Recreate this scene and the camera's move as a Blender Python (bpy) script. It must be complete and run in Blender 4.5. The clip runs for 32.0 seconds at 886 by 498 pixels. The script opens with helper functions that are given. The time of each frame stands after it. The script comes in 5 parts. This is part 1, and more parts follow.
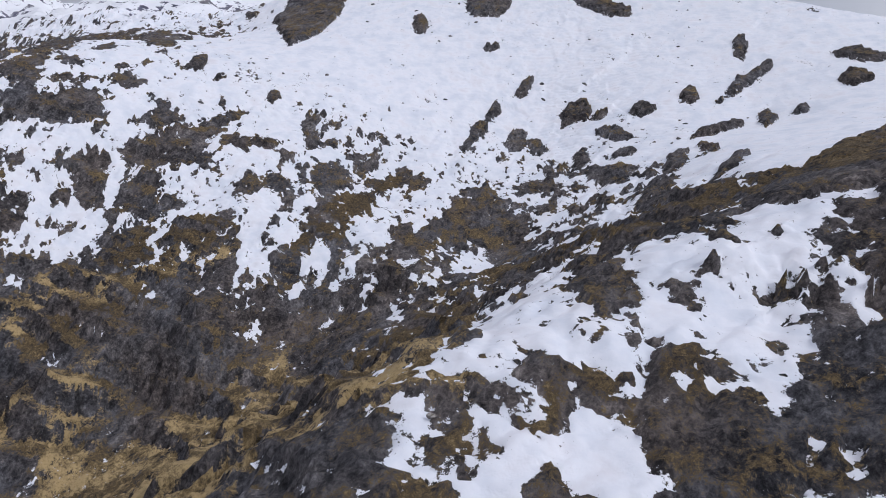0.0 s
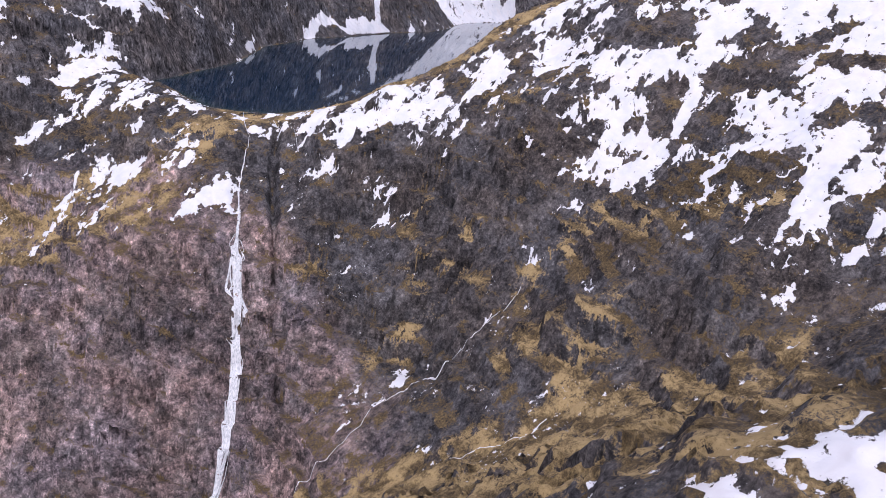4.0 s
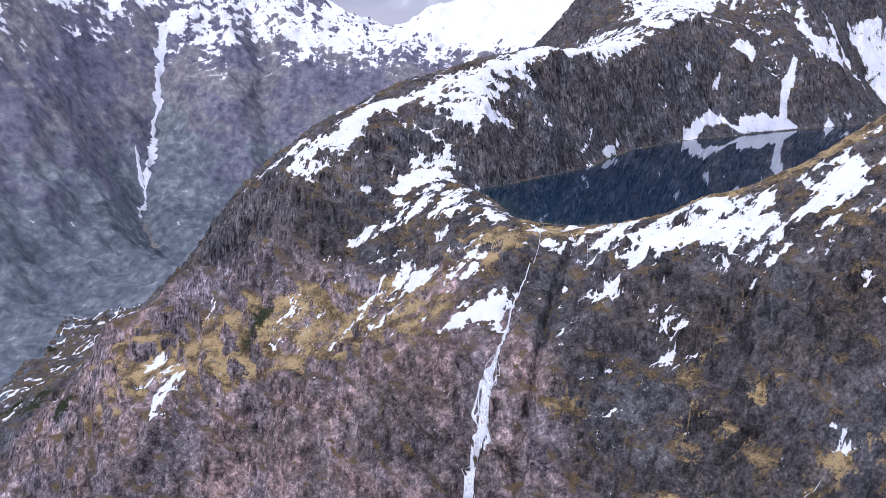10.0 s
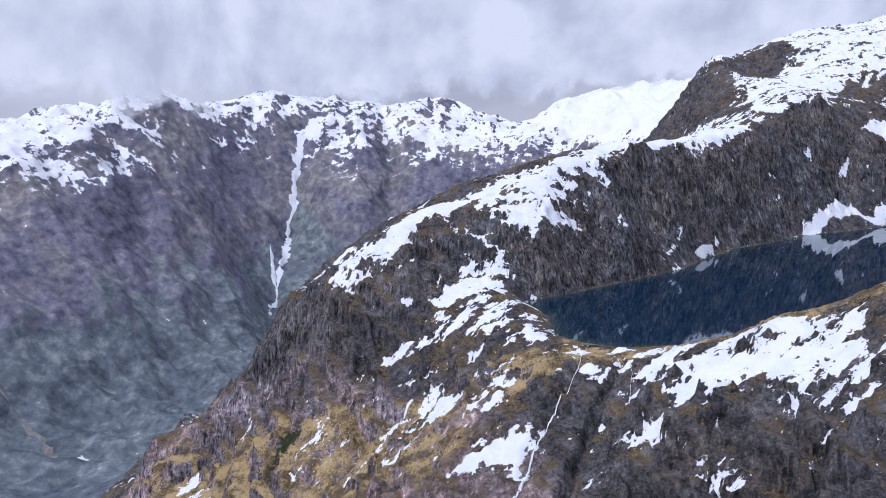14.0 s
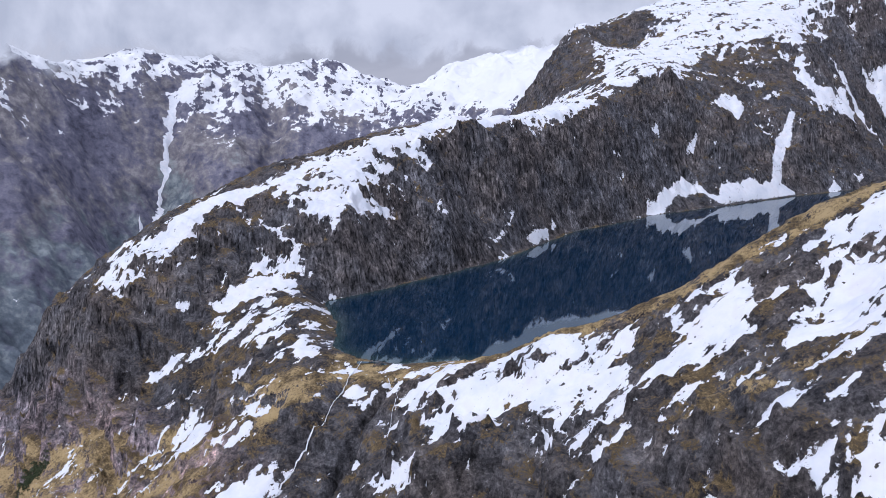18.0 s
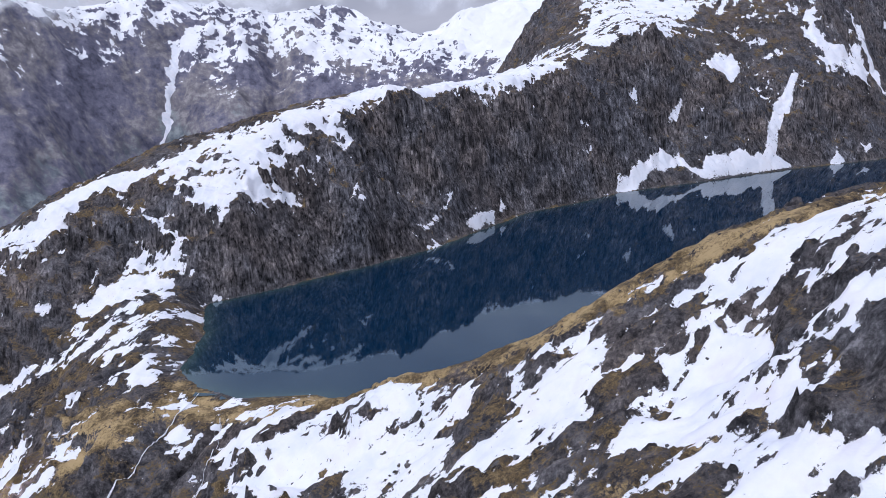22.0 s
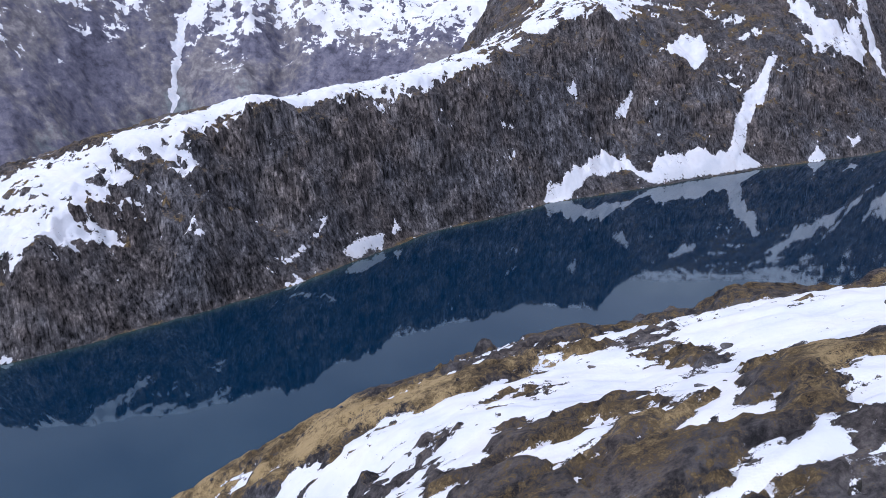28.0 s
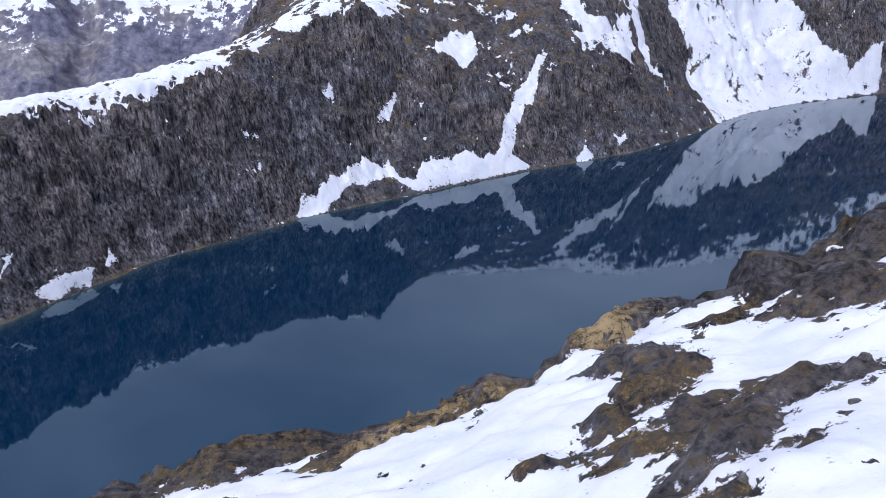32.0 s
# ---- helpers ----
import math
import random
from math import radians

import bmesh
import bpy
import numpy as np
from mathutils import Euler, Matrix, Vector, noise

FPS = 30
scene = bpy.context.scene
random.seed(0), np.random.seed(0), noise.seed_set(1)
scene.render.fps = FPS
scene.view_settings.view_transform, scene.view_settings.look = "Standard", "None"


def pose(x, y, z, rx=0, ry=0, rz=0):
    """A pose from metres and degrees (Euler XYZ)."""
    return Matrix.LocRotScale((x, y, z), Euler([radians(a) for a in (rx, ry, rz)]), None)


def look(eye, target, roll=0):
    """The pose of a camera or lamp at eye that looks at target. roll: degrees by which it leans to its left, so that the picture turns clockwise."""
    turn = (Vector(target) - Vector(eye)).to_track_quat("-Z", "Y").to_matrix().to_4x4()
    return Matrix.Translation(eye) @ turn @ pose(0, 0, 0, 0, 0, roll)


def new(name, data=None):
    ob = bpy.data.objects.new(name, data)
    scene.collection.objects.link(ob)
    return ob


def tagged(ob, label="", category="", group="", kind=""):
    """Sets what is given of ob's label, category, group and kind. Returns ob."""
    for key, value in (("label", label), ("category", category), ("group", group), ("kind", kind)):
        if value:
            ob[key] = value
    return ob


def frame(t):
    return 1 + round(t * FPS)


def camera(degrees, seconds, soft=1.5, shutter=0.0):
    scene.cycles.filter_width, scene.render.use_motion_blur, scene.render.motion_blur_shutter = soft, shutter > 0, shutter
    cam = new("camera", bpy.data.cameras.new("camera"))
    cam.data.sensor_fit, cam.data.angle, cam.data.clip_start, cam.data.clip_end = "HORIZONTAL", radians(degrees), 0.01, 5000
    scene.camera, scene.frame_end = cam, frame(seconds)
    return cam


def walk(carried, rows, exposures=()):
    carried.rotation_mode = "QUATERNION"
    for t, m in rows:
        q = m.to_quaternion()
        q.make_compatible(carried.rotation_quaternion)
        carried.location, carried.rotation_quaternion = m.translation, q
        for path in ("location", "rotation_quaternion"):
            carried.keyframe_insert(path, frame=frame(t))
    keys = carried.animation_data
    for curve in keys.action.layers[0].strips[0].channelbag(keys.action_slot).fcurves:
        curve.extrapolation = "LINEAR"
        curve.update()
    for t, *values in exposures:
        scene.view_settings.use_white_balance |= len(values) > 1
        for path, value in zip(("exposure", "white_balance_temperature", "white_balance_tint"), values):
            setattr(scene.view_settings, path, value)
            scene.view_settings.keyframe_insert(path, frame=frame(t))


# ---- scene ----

# Flight: seconds, place, tilt, lean, heading
PATH = [
    (0.0, -407.8, -766.2, 135.7, 83.97, -11.30, -91.44),
    (0.5, -399.8, -775.0, 141.1, 83.43, -11.99, -88.49),
    (1.0, -391.0, -783.5, 146.1, 83.07, -12.74, -84.65),
    (1.5, -382.4, -792.0, 150.7, 82.43, -13.31, -80.27),
    (2.0, -373.6, -799.5, 155.2, 81.08, -13.52, -75.22),
    (2.5, -363.7, -806.6, 159.2, 78.91, -13.23, -69.35),
    (3.0, -352.6, -813.2, 162.2, 75.79, -11.85, -61.51),
    (3.5, -341.3, -818.7, 164.9, 71.96, -9.14, -51.25),
    (4.0, -329.8, -822.9, 166.3, 68.62, -6.42, -42.15),
    (4.5, -318.4, -826.3, 166.7, 66.40, -4.28, -35.43),
    (6.5, -273.3, -834.5, 170.7, 65.33, -1.79, -21.81),
    (7.0, -260.0, -834.1, 172.3, 66.51, -1.64, -19.73),
    (7.5, -245.6, -832.2, 174.3, 67.95, -1.39, -17.74),
    (8.0, -231.6, -829.7, 175.8, 69.27, -1.04, -16.03),
    (8.5, -217.2, -826.4, 176.6, 70.57, -0.70, -14.40),
    (9.0, -202.9, -822.6, 176.7, 71.72, -0.51, -12.87),
    (9.5, -188.0, -817.9, 176.3, 72.73, -0.43, -11.26),
    (10.0, -172.4, -811.9, 175.8, 73.69, -0.45, -9.25),
    (10.5, -157.5, -804.4, 175.4, 74.70, -0.49, -6.81),
    (11.0, -142.8, -796.3, 174.9, 75.69, -0.50, -4.09),
    (11.5, -128.5, -787.4, 174.9, 76.58, -0.33, -1.55),
    (12.0, -114.7, -778.7, 175.3, 77.40, 0.01, 0.37),
    (12.5, -101.1, -769.6, 176.3, 78.17, 0.51, 1.53),
    (13.0, -87.3, -760.3, 176.9, 79.09, 1.09, 2.03),
    (13.5, -73.3, -750.5, 177.7, 80.09, 1.64, 2.04),
    (15.5, -19.5, -710.6, 183.2, 81.72, 4.39, 0.19),
    (16.0, -5.7, -700.0, 184.7, 80.92, 4.44, -0.63),
    (16.5, 8.0, -689.8, 185.9, 79.94, 4.09, -1.67),
    (17.0, 22.2, -679.8, 187.2, 79.01, 3.44, -2.83),
    (17.5, 37.0, -667.9, 189.1, 78.22, 2.62, -4.11),
    (18.0, 51.4, -658.0, 190.7, 77.73, 1.66, -5.24),
    (18.5, 66.0, -647.6, 192.6, 77.45, 0.90, -5.91),
    (19.0, 80.6, -636.5, 194.7, 77.35, 0.50, -6.17),
    (19.5, 95.1, -625.7, 197.0, 77.35, 0.48, -6.12),
    (20.0, 109.8, -615.0, 199.5, 77.38, 0.80, -5.80),
    (20.5, 124.3, -604.9, 202.0, 77.15, 1.15, -5.28),
    (21.0, 139.4, -594.0, 204.8, 76.48, 1.44, -4.54),
    (21.5, 154.5, -583.6, 207.0, 75.38, 1.58, -3.67),
    (22.0, 169.6, -571.7, 209.5, 73.72, 1.62, -2.74),
    (22.5, 183.8, -563.6, 212.3, 72.16, 1.44, -1.77),
    (23.0, 198.5, -553.9, 215.0, 70.74, 1.09, -0.56),
    (23.5, 213.5, -544.0, 217.4, 69.60, 0.53, 1.17),
    (24.0, 228.3, -534.1, 220.0, 68.77, -0.08, 3.30),
    (24.5, 243.1, -523.9, 222.6, 68.38, -0.50, 5.49),
    (26.5, 298.8, -487.2, 230.9, 69.85, 2.59, 6.19),
    (27.0, 313.3, -478.9, 234.0, 70.26, 3.25, 4.52),
    (27.5, 327.9, -470.7, 236.9, 70.66, 3.30, 2.69),
    (28.0, 342.7, -463.1, 240.0, 70.87, 2.98, 0.82),
    (28.5, 357.6, -455.4, 242.6, 70.81, 2.50, -0.85),
    (29.0, 372.5, -447.5, 245.0, 70.37, 2.00, -2.28),
    (29.5, 387.2, -439.6, 247.6, 69.69, 1.67, -3.66),
    (30.0, 402.6, -432.2, 250.3, 69.04, 1.59, -5.02),
    (30.5, 417.3, -424.8, 252.7, 68.65, 1.60, -6.50),
    (31.0, 432.9, -416.6, 254.4, 68.58, 1.67, -8.01),
    (31.5, 448.8, -408.3, 256.4, 68.57, 1.66, -9.31),
    (32.0, 463.0, -402.1, 258.8, 68.56, 1.54, -10.21),
]
cam = camera(61.45, 32.0, 0.5)
EXPOSURES = [(0.0, -0.7, 6050, 15), (3.0, -0.8, 6050, 18), (4.0, -0.28, 6200, 26), (7.5, -0.02, 5750, 26), (10.0, -0.2, 5650, 23), (13.0, -0.3, 5600, 20), (16.0, -0.45, 5700, 17), (20.0, -0.42, 5750, 18), (27.0, -0.32, 5700, 18), (32.0, -0.25, 5600, 19)]
walk(cam, [(t, pose(x, y, z, rx, ry, rz)) for t, x, y, z, rx, ry, rz in PATH], EXPOSURES)

# ---- overcast sky with torn cloud, and a weak, wide sun behind it ----
SUN_UP, SUN_TURN = 48.0, 225.0
world = bpy.data.worlds.new("sky")
scene.world = world
world.use_nodes = True
wn, wl = world.node_tree.nodes, world.node_tree.links
wn.clear()
w_out, w_bg = wn.new("ShaderNodeOutputWorld"), wn.new("ShaderNodeBackground")
w_sky = wn.new("ShaderNodeTexSky")
w_sky.sky_type, w_sky.sun_disc = "NISHITA", False
w_sky.sun_elevation, w_sky.sun_rotation = radians(SUN_UP), radians(SUN_TURN)
w_dim = wn.new("ShaderNodeVectorMath")
w_dim.operation = "SCALE"
w_dim.inputs["Scale"].default_value = 0.10
wl.new(w_sky.outputs[0], w_dim.inputs[0])
w_at, w_map = wn.new("ShaderNodeTexCoord"), wn.new("ShaderNodeMapping")
w_map.inputs["Scale"].default_value = (1.0, 1.0, 2.6)
wl.new(w_at.outputs["Generated"], w_map.inputs["Vector"])
w_noise = wn.new("ShaderNodeTexNoise")
w_noise.inputs["Scale"].default_value, w_noise.inputs["Detail"].default_value, w_noise.inputs["Roughness"].default_value = 2.6, 7, 0.52
w_noise.inputs["Distortion"].default_value = 0.35
wl.new(w_map.outputs[0], w_noise.inputs["Vector"])
w_ramp = wn.new("ShaderNodeValToRGB")
w_ramp.color_ramp.elements[0].position, w_ramp.color_ramp.elements[0].color = 0.34, (0.50, 0.52, 0.60, 1)
w_ramp.color_ramp.elements[1].position, w_ramp.color_ramp.elements[1].color = 0.62, (0.86, 0.87, 0.93, 1)
wl.new(w_noise.outputs[0], w_ramp.inputs[0])
w_mix = wn.new("ShaderNodeMix")
w_mix.data_type = "RGBA"
w_mix.inputs[0].default_value = 0.9
wl.new(w_dim.outputs[0], w_mix.inputs[6])
wl.new(w_ramp.outputs[0], w_mix.inputs[7])
# an overcast sky is brighter overhead than at the horizon
w_sep, w_rise = wn.new("ShaderNodeSeparateXYZ"), wn.new("ShaderNodeMapRange")
wl.new(w_at.outputs["Generated"], w_sep.inputs[0])
wl.new(w_sep.outputs[2], w_rise.inputs[0])
for _i, _v in zip((1, 2, 3, 4), (0.0, 0.8, 0.86, 1.5)):
    w_rise.inputs[_i].default_value = _v
w_lift = wn.new("ShaderNodeVectorMath")
w_lift.operation = "SCALE"
wl.new(w_mix.outputs[2], w_lift.inputs[0])
wl.new(w_rise.outputs[0], w_lift.inputs["Scale"])
wl.new(w_lift.outputs[0], w_bg.inputs["Color"])
w_bg.inputs["Strength"].default_value = 1.0
wl.new(w_bg.outputs["Background"], w_out.inputs["Surface"])
sun = new("sun", bpy.data.lights.new("sun", "SUN"))
sun.data.energy, sun.data.angle, sun.data.color = 2.2, radians(9), (1.0, 0.985, 0.955)
_a, _e = radians(SUN_TURN), radians(SUN_UP)
sun.matrix_world = look((0, 0, 0), (-math.sin(_a) * math.cos(_e), -math.cos(_a) * math.cos(_e), -math.sin(_e)))

# ---- materials ----
class Nodes:
    """A short way to wire a node material."""

    def __init__(self, name):
        self.m = bpy.data.materials.new(name)
        self.m.use_nodes = True
        self.n, self.l = self.m.node_tree.nodes, self.m.node_tree.links
        self.bsdf = self.n["Principled BSDF"]
        self.pos = self.n.new("ShaderNodeNewGeometry")

    def put(self, socket, value):
        if isinstance(value, bpy.types.NodeSocket):
            self.l.new(value, socket)
        elif value is not None:
            socket.default_value = value

    def math(self, op, a, b=None, c=None, clamp=False):
        k = self.n.new("ShaderNodeMath")
        k.operation, k.use_clamp = op, clamp
        for s, v in zip(k.inputs, (a, b, c)):
            self.put(s, v)
        return k.outputs[0]

    def vec(self, op, a, b=None):
        k = self.n.new("ShaderNodeVectorMath")
        k.operation = op
        self.put(k.inputs[0], a)
        self.put(k.inputs[1], b)
        return k.outputs["Value"] if op in ("DOT_PRODUCT", "LENGTH") else k.outputs["Vector"]

    def stretched(self, along, rate, across):
        """The place, drawn out along a direction."""
        d = Vector(along).normalized()
        e = d.cross(Vector((0.13, 0.31, 0.94))).normalized() if abs(d.z) < 0.9 else Vector((1, 0, 0))
        f = d.cross(e)
        k = self.n.new("ShaderNodeCombineXYZ")
        for s, (v, r) in zip(k.inputs, ((d, rate), (e, across), (f, across))):
            self.put(s, self.vec("DOT_PRODUCT", self.pos.outputs["Position"], tuple(v * r)))
        return k.outputs[0]

    def noise(self, scale, detail=4.0, rough=0.55, at=None, warp=0.0):
        k = self.n.new("ShaderNodeTexNoise")
        self.put(k.inputs["Vector"], at if at is not None else self.pos.outputs["Position"])
        k.inputs["Scale"].default_value, k.inputs["Detail"].default_value = scale, detail
        k.inputs["Roughness"].default_value, k.inputs["Distortion"].default_value = rough, warp
        return k.outputs[0]

    def facet(self, normal, at, scale, amount):
        """Tilts a normal by a step of its own in each cell, so that the surface breaks into flat faces."""
        k = self.n.new("ShaderNodeTexVoronoi")
        self.put(k.inputs["Vector"], at)
        k.inputs["Scale"].default_value = scale
        tilt = self.vec("MULTIPLY", self.vec("SUBTRACT", k.outputs["Color"], (0.5, 0.5, 0.5)), (amount, amount, amount))
        return self.vec("NORMALIZE", self.vec("ADD", normal, tilt))

    def shaken(self, at, scale, amount):
        """A place shifted a little by noise, so that straight edges wander."""
        k = self.n.new("ShaderNodeTexNoise")
        self.put(k.inputs["Vector"], at)
        k.inputs["Scale"].default_value, k.inputs["Detail"].default_value = scale, 4
        shift = self.vec("MULTIPLY", self.vec("SUBTRACT", k.outputs["Color"], (0.5, 0.5, 0.5)), (amount, amount, amount))
        return self.vec("ADD", at, shift)

    def ramp(self, value, *stops):
        k = self.n.new("ShaderNodeValToRGB")
        els = k.color_ramp.elements
        while len(els) < len(stops):
            els.new(0.5)
        for el, (at, colour) in zip(els, stops):
            el.position, el.color = at, (*colour, 1)
        self.put(k.inputs[0], value)
        return k.outputs[0]

    def span(self, value, a, b, lo=0.0, hi=1.0):
        k = self.n.new("ShaderNodeMapRange")
        k.interpolation_type = "SMOOTHSTEP"
        self.put(k.inputs[0], value)
        for i, v in zip((1, 2, 3, 4), (a, b, lo, hi)):
            k.inputs[i].default_value = v
        return k.outputs[0]

    def mix(self, f, a, b, how="MIX"):
        k = self.n.new("ShaderNodeMix")
        k.data_type, k.blend_type = "RGBA", how
        self.put(k.inputs[0], f)
        self.put(k.inputs[6], a if isinstance(a, bpy.types.NodeSocket) else (*a, 1))
        self.put(k.inputs[7], b if isinstance(b, bpy.types.NodeSocket) else (*b, 1))
        return k.outputs[2]

    def bump(self, height, strength, metres, normal=None):
        k = self.n.new("ShaderNodeBump")
        k.inputs["Strength"].default_value, k.inputs["Distance"].default_value = strength, metres
        self.put(k.inputs["Height"], height)
        if normal is not None:
            self.l.new(normal, k.inputs["Normal"])
        return k.outputs[0]

    def axis(self, which, of="Position"):
        k = self.n.new("ShaderNodeSeparateXYZ")
        self.l.new(self.pos.outputs[of], k.inputs[0])
        return k.outputs[which]

    def attr(self, name):
        k = self.n.new("ShaderNodeAttribute")
        k.attribute_name = name
        return k.outputs["Fac"]

    def done(self, colour, roughness=0.9, normal=None, specular=0.3):
        self.put(self.bsdf.inputs["Base Color"], colour)
        self.put(self.bsdf.inputs["Roughness"], roughness)
        self.bsdf.inputs["Specular IOR Level"].default_value = specular
        if normal is not None:
            self.l.new(normal, self.bsdf.inputs["Normal"])
        return self.m


def rock_colour(k):
    """Schist: upright columns and dark joints on the walls, mottled slabs elsewhere, rusty and greyish beds."""
    place = k.pos.outputs["Position"]
    up = k.axis(2, "Normal")
    steep = k.span(up, 0.80, 0.52)
    fall_line = k.shaken(k.stretched((0.05, 0.02, 1.0), 0.055, 0.48), 0.4, 0.8)
    fluted = k.math("MULTIPLY", steep, k.span(k.axis(1), -50.0, 10.0))
    lay = k.stretched((0.80, -0.10, 0.55), 0.12, 0.30)
    loose = k.shaken(place, 0.35, 1.6)
    column = k.noise(1.0, 6, 0.62, fall_line)
    wide_column = k.noise(0.30, 5, 0.6, fall_line)
    beds = k.noise(0.8, 7, 0.66, lay)
    grain = k.noise(0.55, 10, 0.76)
    mottle = k.noise(0.07, 7, 0.62)
    broad = k.noise(0.018, 6, 0.6)
    rubble = k.noise(0.20, 8, 0.72)

    def blend(*shares):
        total = None
        for value, share in shares:
            value = k.math("MULTIPLY", value, share)
            total = value if total is None else k.math("ADD", total, value)
        return total

    wall = blend((column, 0.32), (wide_column, 0.20), (grain, 0.22), (mottle, 0.12), (broad, 0.14))
    slope = blend((beds, 0.12), (grain, 0.32), (rubble, 0.24), (mottle, 0.18), (broad, 0.14))
    tone = k.math("ADD", k.math("MULTIPLY", wall, fluted), k.math("MULTIPLY", slope, k.math("SUBTRACT", 1.0, fluted)))
    base = k.ramp(tone, (0.405, (0.009, 0.009, 0.011)), (0.455, (0.038, 0.038, 0.041)), (0.50, (0.096, 0.094, 0.096)), (0.545, (0.190, 0.187, 0.187)), (0.60, (0.42, 0.415, 0.405)))
    # upright joints and wet seeps on the walls
    joint = k.math("MAXIMUM", k.span(column, 0.36, 0.43, 0.30, 1.0), k.math("SUBTRACT", 1.0, fluted))
    seep = k.span(k.noise(0.9, 5, 0.62, k.shaken(k.stretched((0.10, 0.04, 1.0), 0.030, 0.11), 0.5, 0.9)), 0.54, 0.64, 1.0, 0.45)
    lines = k.math("ADD", k.math("MULTIPLY", k.math("MULTIPLY", joint, seep), steep), k.math("SUBTRACT", 1.0, steep))
    base = k.mix(1.0, base, lines, "MULTIPLY")
    bed = k.noise(0.013, 5, 0.62)
    tint = k.ramp(bed, (0.40, (0.92, 0.95, 1.0)), (0.5, (1.0, 0.97, 0.95)), (0.60, (1.10, 1.0, 0.92)))
    relief = k.math("ADD", k.math("MULTIPLY", k.math("MULTIPLY", column, fluted), 1.3), k.math("MULTIPLY", rubble, 2.4))
    faces = k.facet(k.facet(k.pos.outputs["Normal"], loose, 0.085, 0.7), loose, 0.26, 0.65)
    base = k.mix(fluted, base, k.mix(1.0, base, (1.08, 1.10, 1.13), "MULTIPLY"))
    return k.mix(1.0, base, tint, "MULTIPLY"), relief, grain, up, lines, faces


def snow_edge(k):
    """Fine raggedness of the snow's edge, in the measure of the snow field; stones poke through where it is thin."""
    fringe = k.math("MULTIPLY", k.math("SUBTRACT", k.noise(0.30, 8, 0.72), 0.5), 4.6)
    return k.math("ADD", fringe, k.math("MULTIPLY", k.math("SUBTRACT", k.noise(0.9, 5, 0.7, k.stretched((0.86, -0.05, 0.42), 0.2, 0.5)), 0.5), 0.8))


def snow_tint(k):
    soil = k.noise(0.05, 6, 0.6)
    return k.ramp(soil, (0.35, (0.71, 0.74, 0.79)), (0.55, (0.82, 0.83, 0.86)), (0.7, (0.77, 0.76, 0.78)))


def ground_material():
    k = Nodes("schist and tussock")
    base, relief, grain, up, lines, faces = rock_colour(k)
    strip = k.noise(0.45, 6, 0.66, k.stretched((0.86, -0.05, 0.42), 0.05, 0.16), 0.4)
    patch = k.math("ADD", k.math("MULTIPLY", k.noise(0.05, 8, 0.66), 0.6), k.math("MULTIPLY", strip, 0.4))
    tuft = k.noise(0.55, 7, 0.74)
    cover = k.math("ADD", k.math("ADD", k.math("MULTIPLY", k.attr("grass"), 1.5), -0.04), k.math("MULTIPLY", k.math("SUBTRACT", patch, 0.5), 6.0))
    cover = k.math("ADD", cover, k.math("MULTIPLY", k.math("SUBTRACT", tuft, 0.5), 3.2))
    cover = k.math("ADD", cover, k.span(up, 0.45, 0.88, -1.0, 0.18))
    blade = k.noise(2.6, 6, 0.75)
    cover = k.math("ADD", cover, k.math("MULTIPLY", k.math("SUBTRACT", blade, 0.5), 1.8))
    mask = k.span(cover, -0.15, 0.35)
    age = k.math("ADD", k.math("MULTIPLY", patch, 0.6), k.math("SUBTRACT", k.math("MULTIPLY", tuft, 0.65), 0.125))
    age = k.math("ADD", age, k.math("MULTIPLY", k.attr("gold"), k.span(k.noise(0.045, 7, 0.68), 0.38, 0.60, 0.02, 0.24)))
    age = k.math("ADD", age, k.math("MULTIPLY", k.math("SUBTRACT", blade, 0.5), 0.50))
    straw = k.ramp(age, (0.38, (0.022, 0.018, 0.011)), (0.49, (0.072, 0.052, 0.029)), (0.60, (0.172, 0.124, 0.062)), (0.76, (0.47, 0.345, 0.17)))
    worn = k.math("MULTIPLY", k.attr("pale"), k.span(k.noise(0.02, 7, 0.66), 0.38, 0.60, 0.35, 1.0))
    worn = k.math("MULTIPLY", worn, k.span(k.noise(0.11, 7, 0.66), 0.42, 0.56, 0.35, 1.1))
    weathered = k.mix(worn, (0.88, 0.845, 0.845), (3.1, 2.5, 2.5))
    base = k.mix(1.0, base, weathered, "MULTIPLY")
    colour = k.mix(mask, base, straw)
    lying = k.span(k.math("ADD", k.attr("snow"), snow_edge(k)), 0.18, 0.30)
    colour = k.mix(lying, colour, snow_tint(k))
    clad = k.math("MAXIMUM", k.math("MULTIPLY", mask, 0.75), lying)
    n = k.vec("NORMALIZE", k.mix(clad, faces, k.pos.outputs["Normal"]))
    n = k.bump(relief, 0.8, 0.6, n)
    n = k.bump(lines, 1.0, 0.5, n)
    n = k.bump(grain, 0.8, 0.5, n)
    n = k.bump(tuft, 0.6, 0.3, n)
    n = k.bump(blade, 0.7, 0.22, n)
    return k.done(colour, 0.92, n, 0.25)


